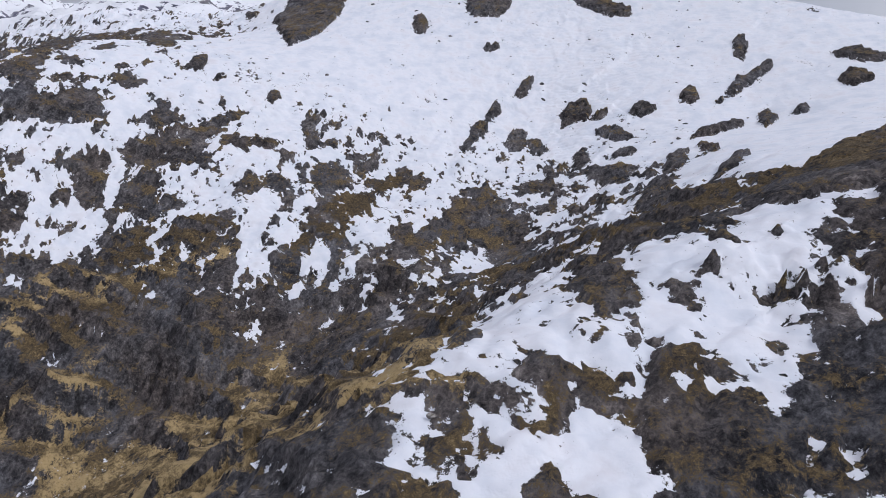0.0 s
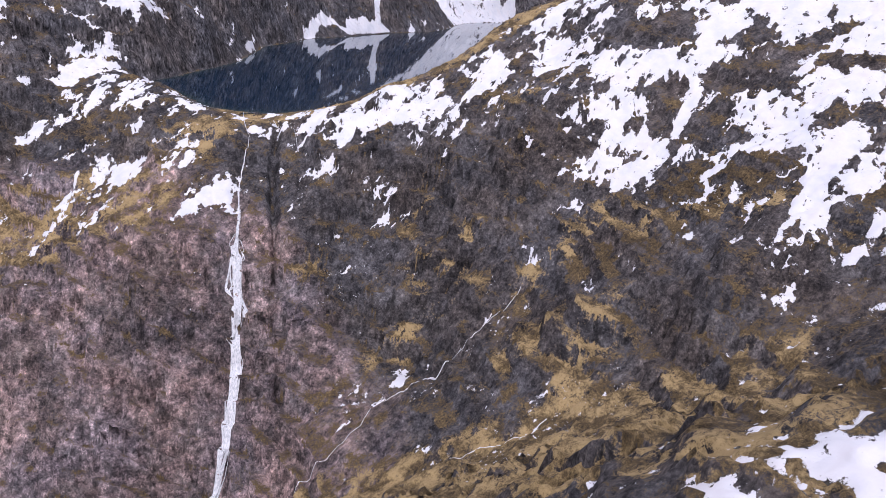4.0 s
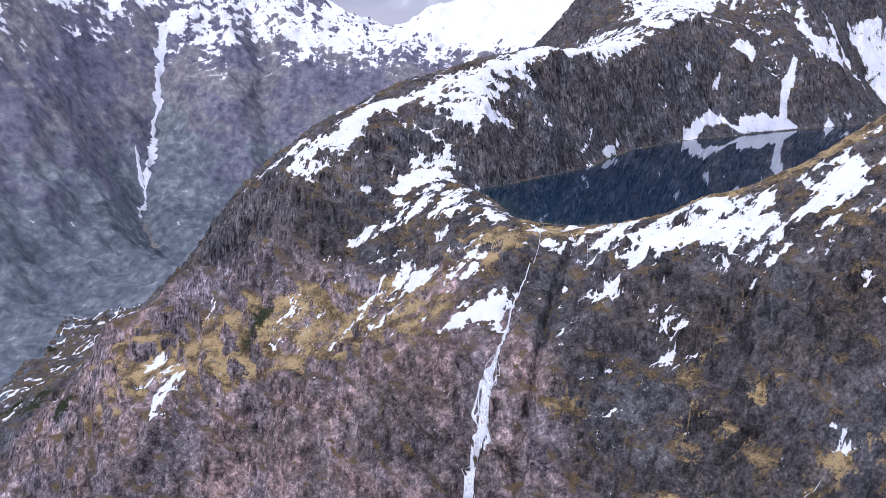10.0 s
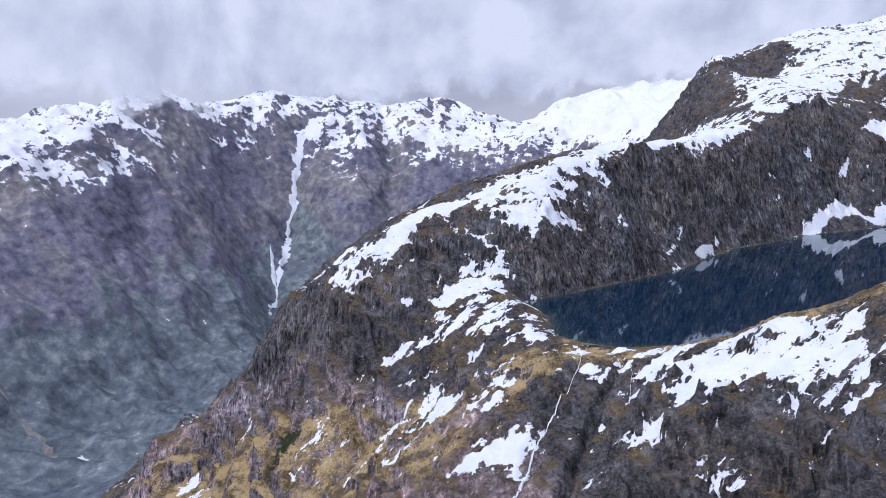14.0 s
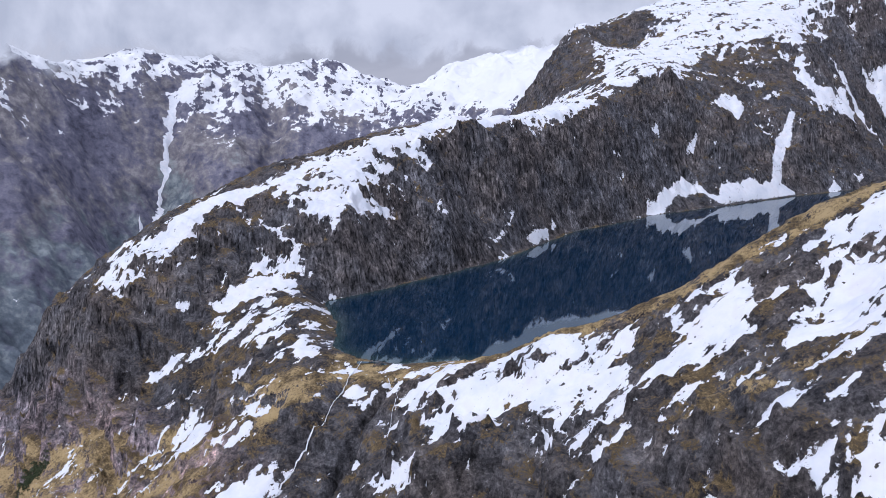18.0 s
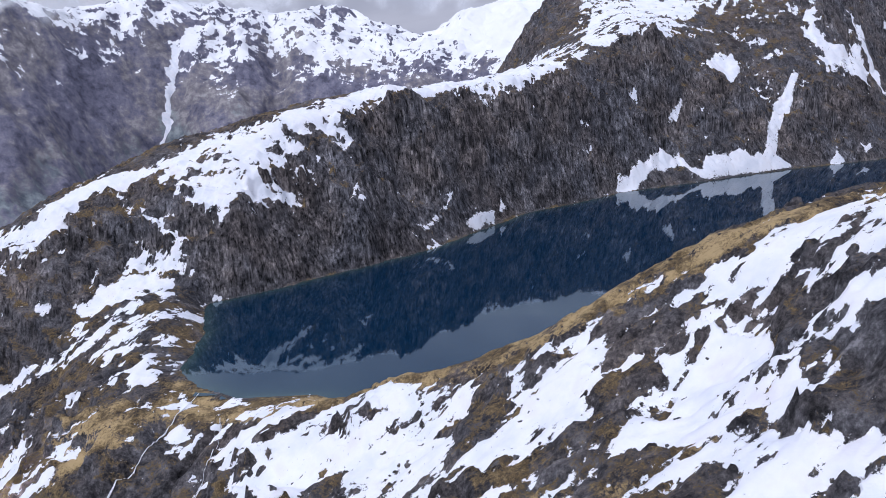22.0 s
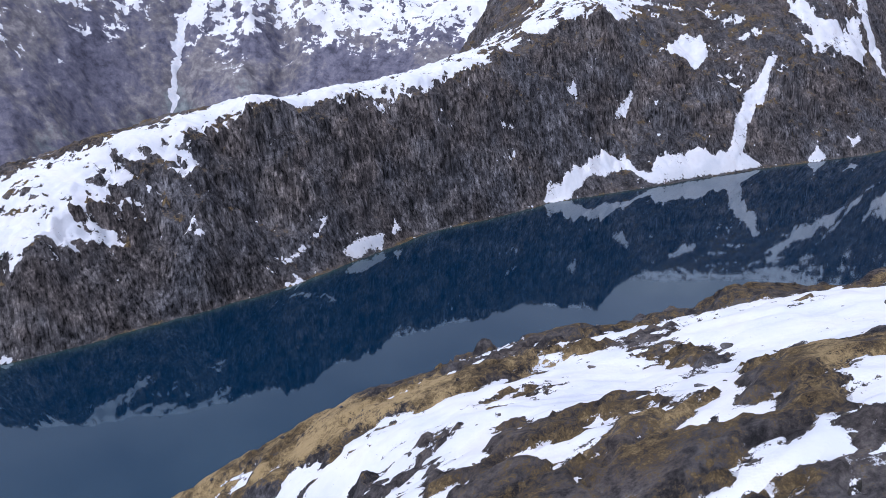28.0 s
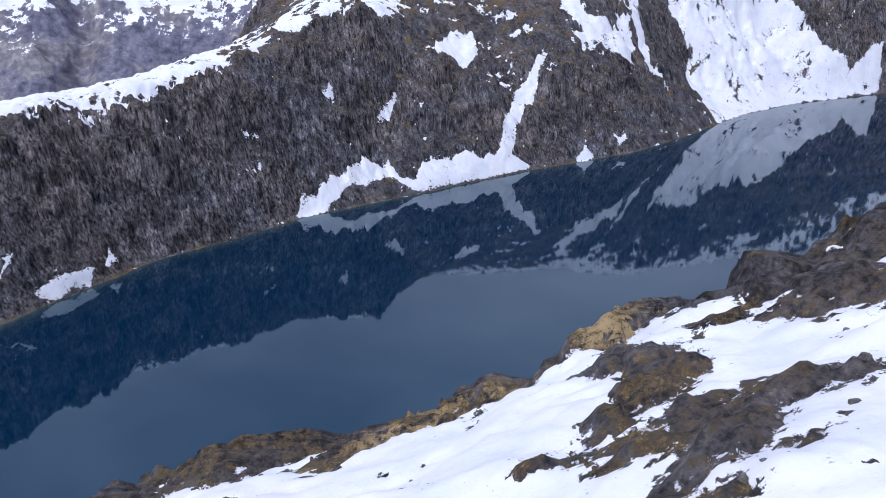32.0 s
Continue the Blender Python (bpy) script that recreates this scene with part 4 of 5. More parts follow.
snow(0.15, [(129, -277), (137, -270), (146, -257), (163, -259), (169, -241), (180, -243), (175, -258), (173, -270), (160, -278), (150, -287)])
snow(0.15, [(154, -246), (148, -231), (154, -226), (161, -242), (163, -259)])
snow(0.15, [(179, -238), (193, -229), (204, -116), (235, -101), (250, -264), (248, -272), (233, -277), (206, -251)])
snow(0.25, [(122, -223), (117, -163), (121, -159), (134, -233)])
snow(0.15, [(48, -221), (49, -211), (64, -202), (76, -193), (81, -191), (87, -223), (71, -230)])
snow(0.25, [(39, -197), (46, -186), (61, -178), (60, -187)])
snow(0.35, [(26, -184), (26, -157), (31, -162), (32, -183)])
snow(0.25, [(264, -288), (275, -289), (279, -295), (271, -297)])
snow(0.25, [(263, -267), (286, -41), (295, -29), (267, -268), (280, -276), (272, -279)])
snow(0.25, [(300, -398), (304, -395), (305, -398)])
snow(0.25, [(321, -337), (331, -326), (334, -337), (327, -341)])
snow(0.45, [(305, -280), (315, -271), (326, -266), (335, -264), (332, -273), (323, -283), (318, -291)])
snow(0.45, [(342, -280), (351, -273), (363, -268), (374, -268), (366, -276), (355, -286), (348, -290)])
snow(0.65, [(339, -312), (351, -308), (364, -299), (375, -284), (378, -276), (389, -282), (391, -291), (397, -278), (407, -279), (409, -273), (417, -276), (424, -271), (429, -280), (444, -277), (447, -287), (458, -279), (471, -267), (481, -268), (490, -277), (441, -353), (435, -356), (443, -337), (443, -327), (440, -317), (433, -315), (426, -307), (415, -305), (406, -306), (402, -307), (387, -326), (378, -323), (371, -327), (367, -333)])
snow(0.55, [(383, -347), (387, -334), (394, -342), (392, -346), (386, -347)])
snow(0.55, [(402, -363), (405, -354), (412, -347), (419, -351), (425, -358), (428, -357), (433, -359), (434, -363), (428, -374)])
snow(0.65, [(457, -275), (466, -267), (475, -261), (481, -259), (484, -272), (489, -275), (500, -266), (511, -258), (518, -264), (518, -272), (522, -278), (516, -290), (519, -294), (528, -286), (538, -268), (545, -275), (551, -285), (545, -291), (547, -299), (553, -301), (555, -304), (544, -318), (539, -314), (535, -313), (531, -311), (526, -307), (522, -307), (513, -312), (507, -308), (502, -315), (500, -321)])
snow(0.55, [(516, -328), (521, -322), (530, -317), (540, -323), (526, -340), (518, -341), (517, -340), (516, -335), (514, -332)])
drift(0.55, [(436, 373), (441, 391), (465, 400), (473, 409), (516, 443), (546, 455), (557, 439), (593, 441), (577, 431), (543, 439), (498, 416), (475, 397), (459, 374)])
drift(0.65, [(573, 433), (585, 457), (629, 474), (646, 484), (668, 483), (686, 492), (728, 563), (757, 586), (785, 623), (791, 617), (760, 569), (728, 536), (709, 502), (731, 497), (699, 482), (592, 437)])
drift(0.55, [(609, 560), (653, 618), (689, 633), (686, 597), (660, 565), (644, 578)])
drift(0.55, [(539, 483), (548, 494), (563, 505), (553, 491)])
drift(0.55, [(476, 469), (485, 474), (487, 469)])
drift(0.55, [(382, 366), (403, 384), (406, 382)])
drift(0.55, [(390, 391), (405, 402), (406, 401)])
drift(0.55, [(174, 158), (192, 184), (197, 184)])
drift(0.55, [(196, 188), (213, 215), (204, 196)])
drift(0.65, [(227, 204), (244, 226), (262, 248), (260, 238), (240, 211)])
drift(0.55, [(264, 247), (271, 266), (277, 265)])
drift(0.55, [(800, 515), (819, 534), (830, 525), (813, 505)])
drift(0.55, [(869, 543), (886, 561), (887, 555)])
drift(0.65, [(1094, 867), (1111, 799), (1085, 765), (1092, 674), (1141, 691), (1284, 772), (1458, 768), (1522, 867), (1438, 840), (1372, 887), (1342, 906), (1351, 929)])
drift(0.45, [(837, 686), (873, 659), (925, 656), (936, 672), (888, 677), (862, 706)])
drift(0.45, [(975, 784), (968, 714), (973, 678), (994, 683), (1015, 663), (984, 705), (991, 768)])
drift(0.55, [(841, 706), (851, 670), (888, 676), (917, 655), (939, 660), (931, 695), (876, 693), (857, 716)])
drift(0.55, [(979, 802), (969, 741), (971, 694), (976, 680), (986, 741), (1002, 814)])
drift(0.65, [(1076, 867), (1103, 821), (1081, 768), (1096, 685), (1201, 909)])
bare(0.2, [(639, -534), (804, -506), (801, -593), (672, -609), (596, -596), (548, -571)])
bare(0.1, [(325, -472), (364, -489), (363, -514), (337, -513), (317, -485)])
bare(0.2, [(291, -485), (317, -501), (324, -519), (381, -564), (375, -578), (327, -562), (289, -571), (275, -541), (281, -495)])
bare(0, [(305, -367), (329, -400), (353, -438), (323, -459), (299, -456), (284, -412), (277, -386)])
bare(0.2, [(260, -448), (286, -475), (250, -496), (231, -509), (225, -493), (252, -469)])
bare(0.2, [(256, -501), (265, -530), (248, -544), (251, -574), (231, -575), (226, -545), (218, -520)])
bare(0.1, [(381, -435), (400, -443), (390, -466), (371, -457)])
bare(0.1, [(654, -342), (709, -358), (563, -425), (518, -411)])
bare(0.1, [(35, -991), (138, -1091), (-100, -955), (-83, -936)])
bare(0.3, [(297, -797), (304, -829), (267, -835), (273, -864), (160, -868), (175, -846), (218, -827), (260, -816), (244, -796), (217, -773), (226, -763), (250, -781)])
bare(0.2, [(297, -309), (311, -307), (326, -305), (309, -334), (300, -357), (288, -355), (290, -324)])
bare(0.1, [(240, -300), (256, -290), (275, -294), (263, -313), (244, -313)])
bare(0.2, [(267, -327), (270, -327), (273, -332), (269, -330)])
bare(0.6, [(393, -351), (396, -341), (414, -307), (425, -310), (434, -316), (443, -330), (435, -356), (427, -359), (419, -351), (412, -346), (405, -354), (401, -363), (393, -355)])
bare(0.4, [(395, -283), (400, -286), (403, -302), (398, -302)])
bare(0.4, [(459, -298), (463, -301), (463, -304), (460, -302)])
bare(0.4, [(1359, 919), (1418, 922), (1529, 884), (1452, 845), (1371, 889)])
bare(0.6, [(518, -266), (531, -249), (533, -263), (533, -276), (528, -287), (519, -294), (519, -284), (518, -272)])
bare(0.4, [(507, -295), (510, -294), (512, -297), (510, -300)])
bare(0.4, [(532, -308), (538, -311), (543, -312), (539, -315), (532, -313)])
bare(0.6, [(502, -315), (507, -312), (514, -309), (521, -306), (530, -312), (529, -315), (523, -316), (514, -327), (509, -326), (505, -322)])
bare(0.4, [(292, -317), (295, -311), (303, -306), (315, -313), (325, -313), (336, -326), (340, -338), (335, -339), (329, -332), (323, -333), (316, -331), (308, -321), (305, -324)])
bare(0.5, [(361, -341), (367, -336), (378, -330), (386, -340), (379, -355), (373, -354), (367, -356), (362, -352), (360, -344)])
bare(0.4, [(315, -337), (323, -347), (330, -347), (337, -348), (344, -354), (349, -354), (357, -353), (364, -357), (364, -365), (361, -368), (351, -365), (343, -369), (340, -363), (338, -357), (329, -351), (325, -354), (317, -356)])
bare(0.5, [(359, -323), (364, -323), (363, -337), (359, -337)])
bare(0.4, [(369, -358), (375, -363), (375, -365), (369, -364)])
bare(0.4, [(236, -281), (247, -277), (262, -273), (272, -275), (276, -282), (266, -291), (254, -291)])
bare(0.3, [(108, -202), (117, -147), (153, -140), (199, -120), (240, -85), (306, -272), (329, -266), (349, -268), (363, -268), (344, -279), (321, -283), (302, -279), (282, -276), (262, -273), (238, -275), (215, -266)])
bare(-0.1, [(495, 935), (587, 985), (650, 990), (665, 930), (600, 880), (540, 865), (490, 880)])
bare(-0.1, [(475, 935), (516, 929), (463, 717), (411, 740), (375, 849)])
# knolls of rock that stand out of the snow on the south slope: middle, long and short half-axis
outcrop(686, -554, (-21, -44), (-73, -17))
outcrop(746, -591, (-0, -17), (-66, -13))
outcrop(772, -687, (7, -28), (-75, -8))
outcrop(629, -724, (3, -15), (-41, -5))
outcrop(580, -402, (-24, -37), (-70, -26))
outcrop(478, -378, (17, -7), (-29, -14))
outcrop(357, -356, (39, -10), (-23, -15))
outcrop(392, -382, (8, -9), (-22, -12))
outcrop(380, -452, (3, -14), (-16, -6))
outcrop(433, -526, (5, -10), (-12, -4))
outcrop(458, -493, (22, -3), (-16, -10))
outcrop(299, -396, (8, -27), (-19, -11))
outcrop(309, -440, (3, -19), (-13, -5))
outcrop(351, -439, (6, -8), (-7, -4))
outcrop(349, -413, (16, -8), (-5, -4))
outcrop(341, -494, (27, -18), (-14, -11))
outcrop(420, -439, (21, -11), (-10, -5))
outcrop(296, -526, (7, -43), (-18, -7))
outcrop(343, -554, (41, -20), (-9, -8))
outcrop(331, -592, (4, -34), (-18, -5))
outcrop(410, -593, (3, -9), (-15, -4))
outcrop(351, -660, (6, -16), (-12, -3))
outcrop(379, -707, (4, -9), (-7, -1))
outcrop(271, -412, (4, -8), (-7, -4))
outcrop(259, -452, (3, -6), (-12, -8))
outcrop(254, -479, (4, -11), (-25, -15))
outcrop(251, -520, (12, -18), (-15, -11))
outcrop(238, -549, (3, -31), (-10, -5))
outcrop(269, -623, (9, -27), (-20, -8))
outcrop(302, -681, (11, -20), (-34, -8))
outcrop(347, -716, (6, -16), (-10, -2))
outcrop(237, -422, (7, -9), (-9, -6))
outcrop(194, -448, (5, -9), (-12, -8))
outcrop(203, -483, (7, -21), (-14, -9))
outcrop(209, -594, (16, -38), (-13, -8))
outcrop(690, -812, (3, -43), (-75, -2))
outcrop(662, -956, (-54, -52), (-35, 7))
outcrop(569, -821, (1, -12), (-10, -0))
outcrop(496, -865, (18, -11), (-8, -5))
outcrop(426, -820, (45, -19), (-10, -8))
outcrop(410, -862, (1, -12), (-34, 1))
outcrop(389, -879, (-4, -13), (-29, 2))
outcrop(441, -921, (-2, -21), (-24, -2))
outcrop(420, -944, (-0, -11), (-12, -0))
outcrop(347, -920, (2, -12), (-25, -1))
outcrop(376, -950, (-22, -17), (-15, 3))
outcrop(402, -985, (-8, -14), (-15, 3))
outcrop(412, -1035, (5, -15), (-25, 3))
outcrop(325, -955, (-5, -14), (-16, 2))
outcrop(285, -937, (-22, -25), (-35, 4))
outcrop(246, -982, (27, -20), (-42, 6))
outcrop(323, -1040, (9, -30), (-18, 4))
outcrop(420, -1095, (27, -41), (-21, 2))
outcrop(262, -1014, (-25, -3), (-20, 7))
outcrop(341, -1093, (-6, -8), (-43, 16))
outcrop(332, -1121, (-2, -12), (-14, 5))
outcrop(149, -990, (18, -19), (-28, 8))
outcrop(306, -817, (2, -18), (-14, -1))
outcrop(310, -875, (7, -20), (-18, -2))
outcrop(142, -942, (-16, -14), (-73, 18))
outcrop(195, -908, (-29, -8), (-23, 4))
outcrop(267, -876, (-4, -8), (-12, 1))
outcrop(249, -852, (-8, -22), (-43, 1))
outcrop(375, -1191, (-10, -16), (-22, 10))
outcrop(424, -1218, (-28, -32), (-16, 8))
outcrop(491, -1107, (-25, -3), (-20, 13))
outcrop(694, -1117, (-4, -37), (-46, 12))
outcrop(652, -1249, (9, -36), (-70, 28))
outcrop(622, -1295, (19, -56), (-68, 32))
outcrop(699, -1043, (-7, -31), (-36, 7))
tussock(0.7, [(-107, -436), (-48, -516), (-1, -568), (45, -614), (94, -696), (-176, -790)])
tussock(0.1, [(6, -398), (21, -392), (53, -403), (57, -411), (31, -411), (9, -410)])
tussock(0, [(-244, -70), (-215, -72), (-147, -97), (-117, -132), (-90, -231), (-105, -244), (-165, -150), (-210, -127), (-253, -101)])
tussock(0, [(59, -374), (79, -369), (94, -453), (83, -453), (65, -398)])
tussock(0, [(136, -489), (162, -507), (179, -583), (204, -626), (181, -640), (156, -581), (143, -525)])
tussock(0, [(80, -556), (105, -578), (98, -594), (72, -568)])
tussock(0.1, [(4, -408), (25, -390), (56, -407), (40, -416), (6, -417)])
tussock(0.5, [(-450, -24), (-408, -17), (-335, -8), (-318, -48), (-355, -63), (-410, -60)])
tussock(0.5, [(-265, -68), (-206, -78), (-141, -108), (-90, -140), (-91, -186), (-133, -173), (-188, -134), (-248, -114)])
tussock(0.7, [(-79, -496), (-29, -543), (19, -578), (54, -617), (52, -638), (1, -677)])
tussock(0.6, [(-339, -67), (-346, -7), (-292, -15), (-233, -63), (-186, -69), (-117, -128), (-68, -197), (-77, -224), (-130, -216), (-197, -152), (-266, -125)])
tussock(0, [(-67, -146), (-1, -155), (25, -163), (10, -201), (-42, -204)])
tussock(-0.1, [(-507, 91), (-410, 30), (-336, 6), (-357, -12), (-399, -36)])
tussock(0, [(1, -177), (13, -120), (62, -161), (106, -156), (170, -92), (233, -51), (125, -211), (86, -211), (42, -178)])
tussock(0, [(100, -155), (131, -121), (168, -80), (214, -68), (267, -39), (334, 16), (424, 102), (289, -265), (281, -276), (257, -265), (224, -251), (209, -97), (139, -227)])
tussock(0, [(182, -357), (208, -346), (221, -369), (266, -346), (275, -377), (261, -381), (234, -386), (207, -379)])
tussock(0.1, [(276, -258), (226, -92), (311, -256), (329, -260), (345, -255), (362, -253), (378, -267), (398, -274), (409, -273), (409, -276), (393, -277), (375, -273), (363, -276), (348, -281), (324, -274), (309, -286)])
tussock(0.2, [(394, -352), (406, -329), (416, -308), (433, -321), (433, -327), (419, -346), (412, -346), (405, -353), (400, -356)])
tussock(0, [(411, -268), (423, -252), (438, -274), (455, -270), (485, -241), (476, -263), (449, -282), (429, -278)])
tussock(0.1, [(422, -250), (439, -259), (448, -254), (464, -263), (495, -27), (491, -241), (504, -248), (516, -256), (662, 53), (540, -259), (536, -266), (524, -263), (512, -260), (495, -265), (475, -261), (461, -271), (457, -276)])
tussock(0.1, [(523, -266), (525, -278), (522, -293), (518, -292), (518, -280)])
tussock(0.3, [(108, -202), (116, -145), (152, -137), (198, -115), (239, -78), (306, -268), (329, -257), (350, -262), (369, -271), (343, -286), (321, -288), (303, -286), (283, -283), (264, -282), (239, -277), (215, -266)])
tussock(0.1, [(361, -342), (372, -330), (381, -337), (386, -340), (381, -350), (369, -351), (364, -349)])
tussock(0.2, [(139, -486), (134, -476), (111, -468), (97, -478), (88, -492), (113, -500), (137, -501)])
tussock(0.2, [(115, -569), (90, -551), (65, -545), (48, -562), (42, -577), (67, -594), (92, -585)])
tussock(0.2, [(75, -407), (57, -393), (40, -395), (26, -402), (26, -415), (40, -422), (58, -415)])
tussock(0.2, [(167, -504), (165, -493), (138, -488), (111, -495), (122, -512), (137, -517), (162, -520)])
tussock(0.2, [(94, -412), (89, -400), (70, -402), (51, -407), (60, -419), (69, -424), (86, -420)])
tussock(0.2, [(78, -530), (77, -519), (50, -509), (24, -522), (32, -536), (49, -547), (75, -547)])
tussock(0.2, [(122, -412), (111, -402), (97, -399), (82, -408), (88, -416), (96, -426), (110, -421)])
tussock(0.2, [(97, -578), (84, -557), (51, -560), (33, -568), (17, -591), (55, -599), (90, -593)])
tussock(0.2, [(14, -326), (14, -320), (-1, -317), (-14, -321), (-12, -330), (-1, -333), (14, -334)])
tussock(0.2, [(111, -360), (97, -349), (83, -350), (72, -356), (73, -366), (83, -372), (97, -367)])
dull_tussock(0, [(14, -609), (40, -646), (52, -690), (46, -738), (102, -786), (97, -821), (-150, -793), (-143, -770), (-162, -753), (-176, -737), (-177, -730)])
dull_tussock(0, [(202, -664), (281, -694), (367, -769), (328, -752), (234, -723), (181, -689)])
dull_tussock(0, [(130, -488), (147, -525), (220, -543), (228, -618), (221, -626), (152, -596), (115, -544), (111, -501)])
dull_tussock(0, [(173, -816), (150, -881), (55, -926), (37, -982), (88, -1063), (-59, -978), (-20, -930), (-12, -879), (102, -856), (108, -821)])
dull_tussock(0, [(-167, -805), (-181, -821), (-182, -839), (-176, -864), (-197, -860), (-197, -845), (-190, -821)])

# ---- ground, far mountains and lake ----
_gz, _gx = np.gradient(near.z, near.ys, near.xs)
near_slope = np.hypot(_gz, _gx)
_u, _v = near.x * 0.96 + near.y * 0.28, near.y * 0.96 - near.x * 0.28
ragged = fractal(_u * 0.55, _v, 30, 2, 60, 0.6) * 0.6 + fractal(_u * 0.5, _v, 13, 5, 61, 0.75) * 1.9 + fractal(_u * 0.6, _v, 4.0, 2, 66, 0.7) * 0.9
# high ground holds snow wherever it is not too steep
high = step(210, 300, near.z + 40 * fractal(near.x, near.y, 90, 3, 77)) * step(-200, 100, np.abs(near.y + 100) - 250 + near.z)
snow_f = np.maximum(snow_f, 1.7 * high - 0.9 - 0.9 * step(0.55, 1.3, near.slope))
# rock ribs break through along the grain of the land
ribs = step(0.18, 0.5, ridged(_u * 0.4, _v, 22, 3, 95, 0.6)) * step(0.35, 0.6, near.slope + 0.25 * fractal(near.x, near.y, 50, 2, 96))
# the deep basin above the lake is filled and smooth
calm = step(2.25, 2.5, snow_f)
snow_f = np.minimum(snow_f, 0.72) + 0.95 * calm - 0.35 * ribs * (1 - calm)
south = step(-430, -520, near.y) * step(130, 230, near.z)
broken = fractal(_u * 0.5, _v, 16, 5, 131, 0.7)
# the low walls east of the fall keep few, small scraps
low_wall = step(40, -10, near.z) * step(-240, -290, near.y)
# the ice-worn shelf above the lake is evenly covered
shelf = step(330, 400, near.x) * step(-440, -380, near.y) * step(-240, -265, near.y)
tatters = 1.55 - 0.65 * low_wall - 0.6 * shelf
snow_f = snow_f - 0.25 * low_wall + 0.3 * shelf
snow_f = np.minimum(snow_f, -bare_f - 0.05 + (0.6 + 0.9 * south) * broken)
# the broad south slope is smoother
snow_f = np.where(bare_f < 0, snow_f + 0.7 * south, snow_f)
snow_f = snow_f + (tatters * ragged - 0.6 * near.lump - 0.3 * near.knoll) * (1 - 0.6 * np.maximum(calm, 0.8 * south)) - (1 - 0.85 * south) * (1.3 * step(0.95, 1.7, near_slope) + 0.5 * step(0.9, 1.5, near.slope))
# avalanche snow lies thick and whole
snow_f = np.maximum(snow_f, np.minimum(drift_f, 0.8) + ragged * (0.55 + 0.45 * step(850, 950, near.x)))
# scraps on ledges
ledge = 5.0 * (fractal(near.x, near.y, 5.0, 3, 83, 0.6) - 0.55 + 0.10 * fractal(near.x, near.y, 70, 2, 84)) * step(-140, 20, near.z + 30 * fractal(near.x, near.y, 60, 2, 85))
ledge = ledge - 0.12 - 0.9 * step(0.9, 1.5, near_slope)
snow_f = np.maximum(snow_f, np.where(near.z > -120, ledge, -1))
snow_f = np.where(LAKE_D < 0.5, -1.0, snow_f)

# outcrops stand proud of the snow round them
proud = step(0.05, 1.0, -snow_f) * step(6, 40, LAKE_D)
near.z = near.z + proud * (2.4 + 4.6 * south)
# ledges: bare slopes climb in uneven steps of two sizes, bedded with a dip to the west
for rise, seed, share in ((24.0, 201, 0.95), (9.0, 207, 0.55)):
    tier = (near.z + 0.28 * near.x - 0.12 * near.y + rise * 1.3 * fractal(near.x, near.y, rise * 4.5, 3, seed, 0.55)) / rise
    part_way = tier - np.floor(tier)
    held = share * (1 - south) * step(0.5, 0.95, near.slope) * (1 - 0.6 * step(-40, 20, near.y)) * step(0.2, 0.9, -snow_f) * step(10, 40, LAKE_D)
    held = held * step(-0.55, 0.25, fractal(near.x, near.y, rise * 7, 2, seed + 3))
    near.z = near.z + rise * (step(0.30, 0.72, part_way) - part_way) * held

_dry = (LAKE_D[:-1, :-1] > -14) | (LAKE_D[1:, 1:] > -14)
ground = new("ground", sheet_mesh("ground", near, _dry))
ground.data.materials.append(GROUND_M)
for key, field in (("grass", np.clip(grass_f, -0.35, 1) * 0.34), ("gold", np.clip(gold_f + 0.3, 0, 1)), ("pale", np.clip(pale_f + 0.4, 0, 1)), ("snow", np.clip(snow_f, -1, 1))):
    a = ground.data.attributes.new(key, "FLOAT", "POINT")
    a.data.foreach_set("value", field.astype(np.float32).ravel())
tagged(ground, "steep dark rock slopes with golden tussock round a lake", "ground", kind="structure")

far = Sheet(spaced(-4200, (-2400, 40), (-900, 14), (1800, 14), (4200, 50)), spaced(-2200, (-1450, 40), (1300, 24), (4500, 12)), 40.0)
far.z = roughen(far, False)
_cx, _cy = (far.x[:-1, :-1] + far.x[1:, 1:]) / 2, (far.y[:-1, :-1] + far.y[1:, 1:]) / 2
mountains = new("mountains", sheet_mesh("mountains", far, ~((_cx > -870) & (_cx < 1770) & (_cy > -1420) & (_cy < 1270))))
mountains.data.materials.append(HAZY_MOUNTAIN_M)
tagged(mountains, "distant snow-capped mountain range above a wooded valley", "mountains", kind="structure")


def lake_sheet():
    cells = (LAKE_D[:-1, :-1] < 9) | (LAKE_D[1:, 1:] < 9)
    js, is_ = np.nonzero(cells[::4, ::4])
    quads, spot = [], {}
    for j, i in zip(js * 4, is_ * 4):
        i2, j2 = min(i + 4, len(near.xs) - 1), min(j + 4, len(near.ys) - 1)
        quads.append([spot.setdefault(k, len(spot)) for k in ((i, j), (i2, j), (i2, j2), (i, j2))])
    me = bpy.data.meshes.new("lake")
    me.from_pydata([(near.xs[i], near.ys[j], 0.0) for i, j in spot], [], quads)
    a = me.attributes.new("shallow", "FLOAT", "POINT")
    depth = np.array([max(0.0, -near.z[j, i]) for i, j in spot])
    a.data.foreach_set("value", np.exp(-depth / 1.6).astype(np.float32))
    me.materials.append(WATER_M)
    return tagged(new("lake", me), "deep blue still mountain lake mirroring the cliffs", "lake", kind="structure")


lake = lake_sheet()


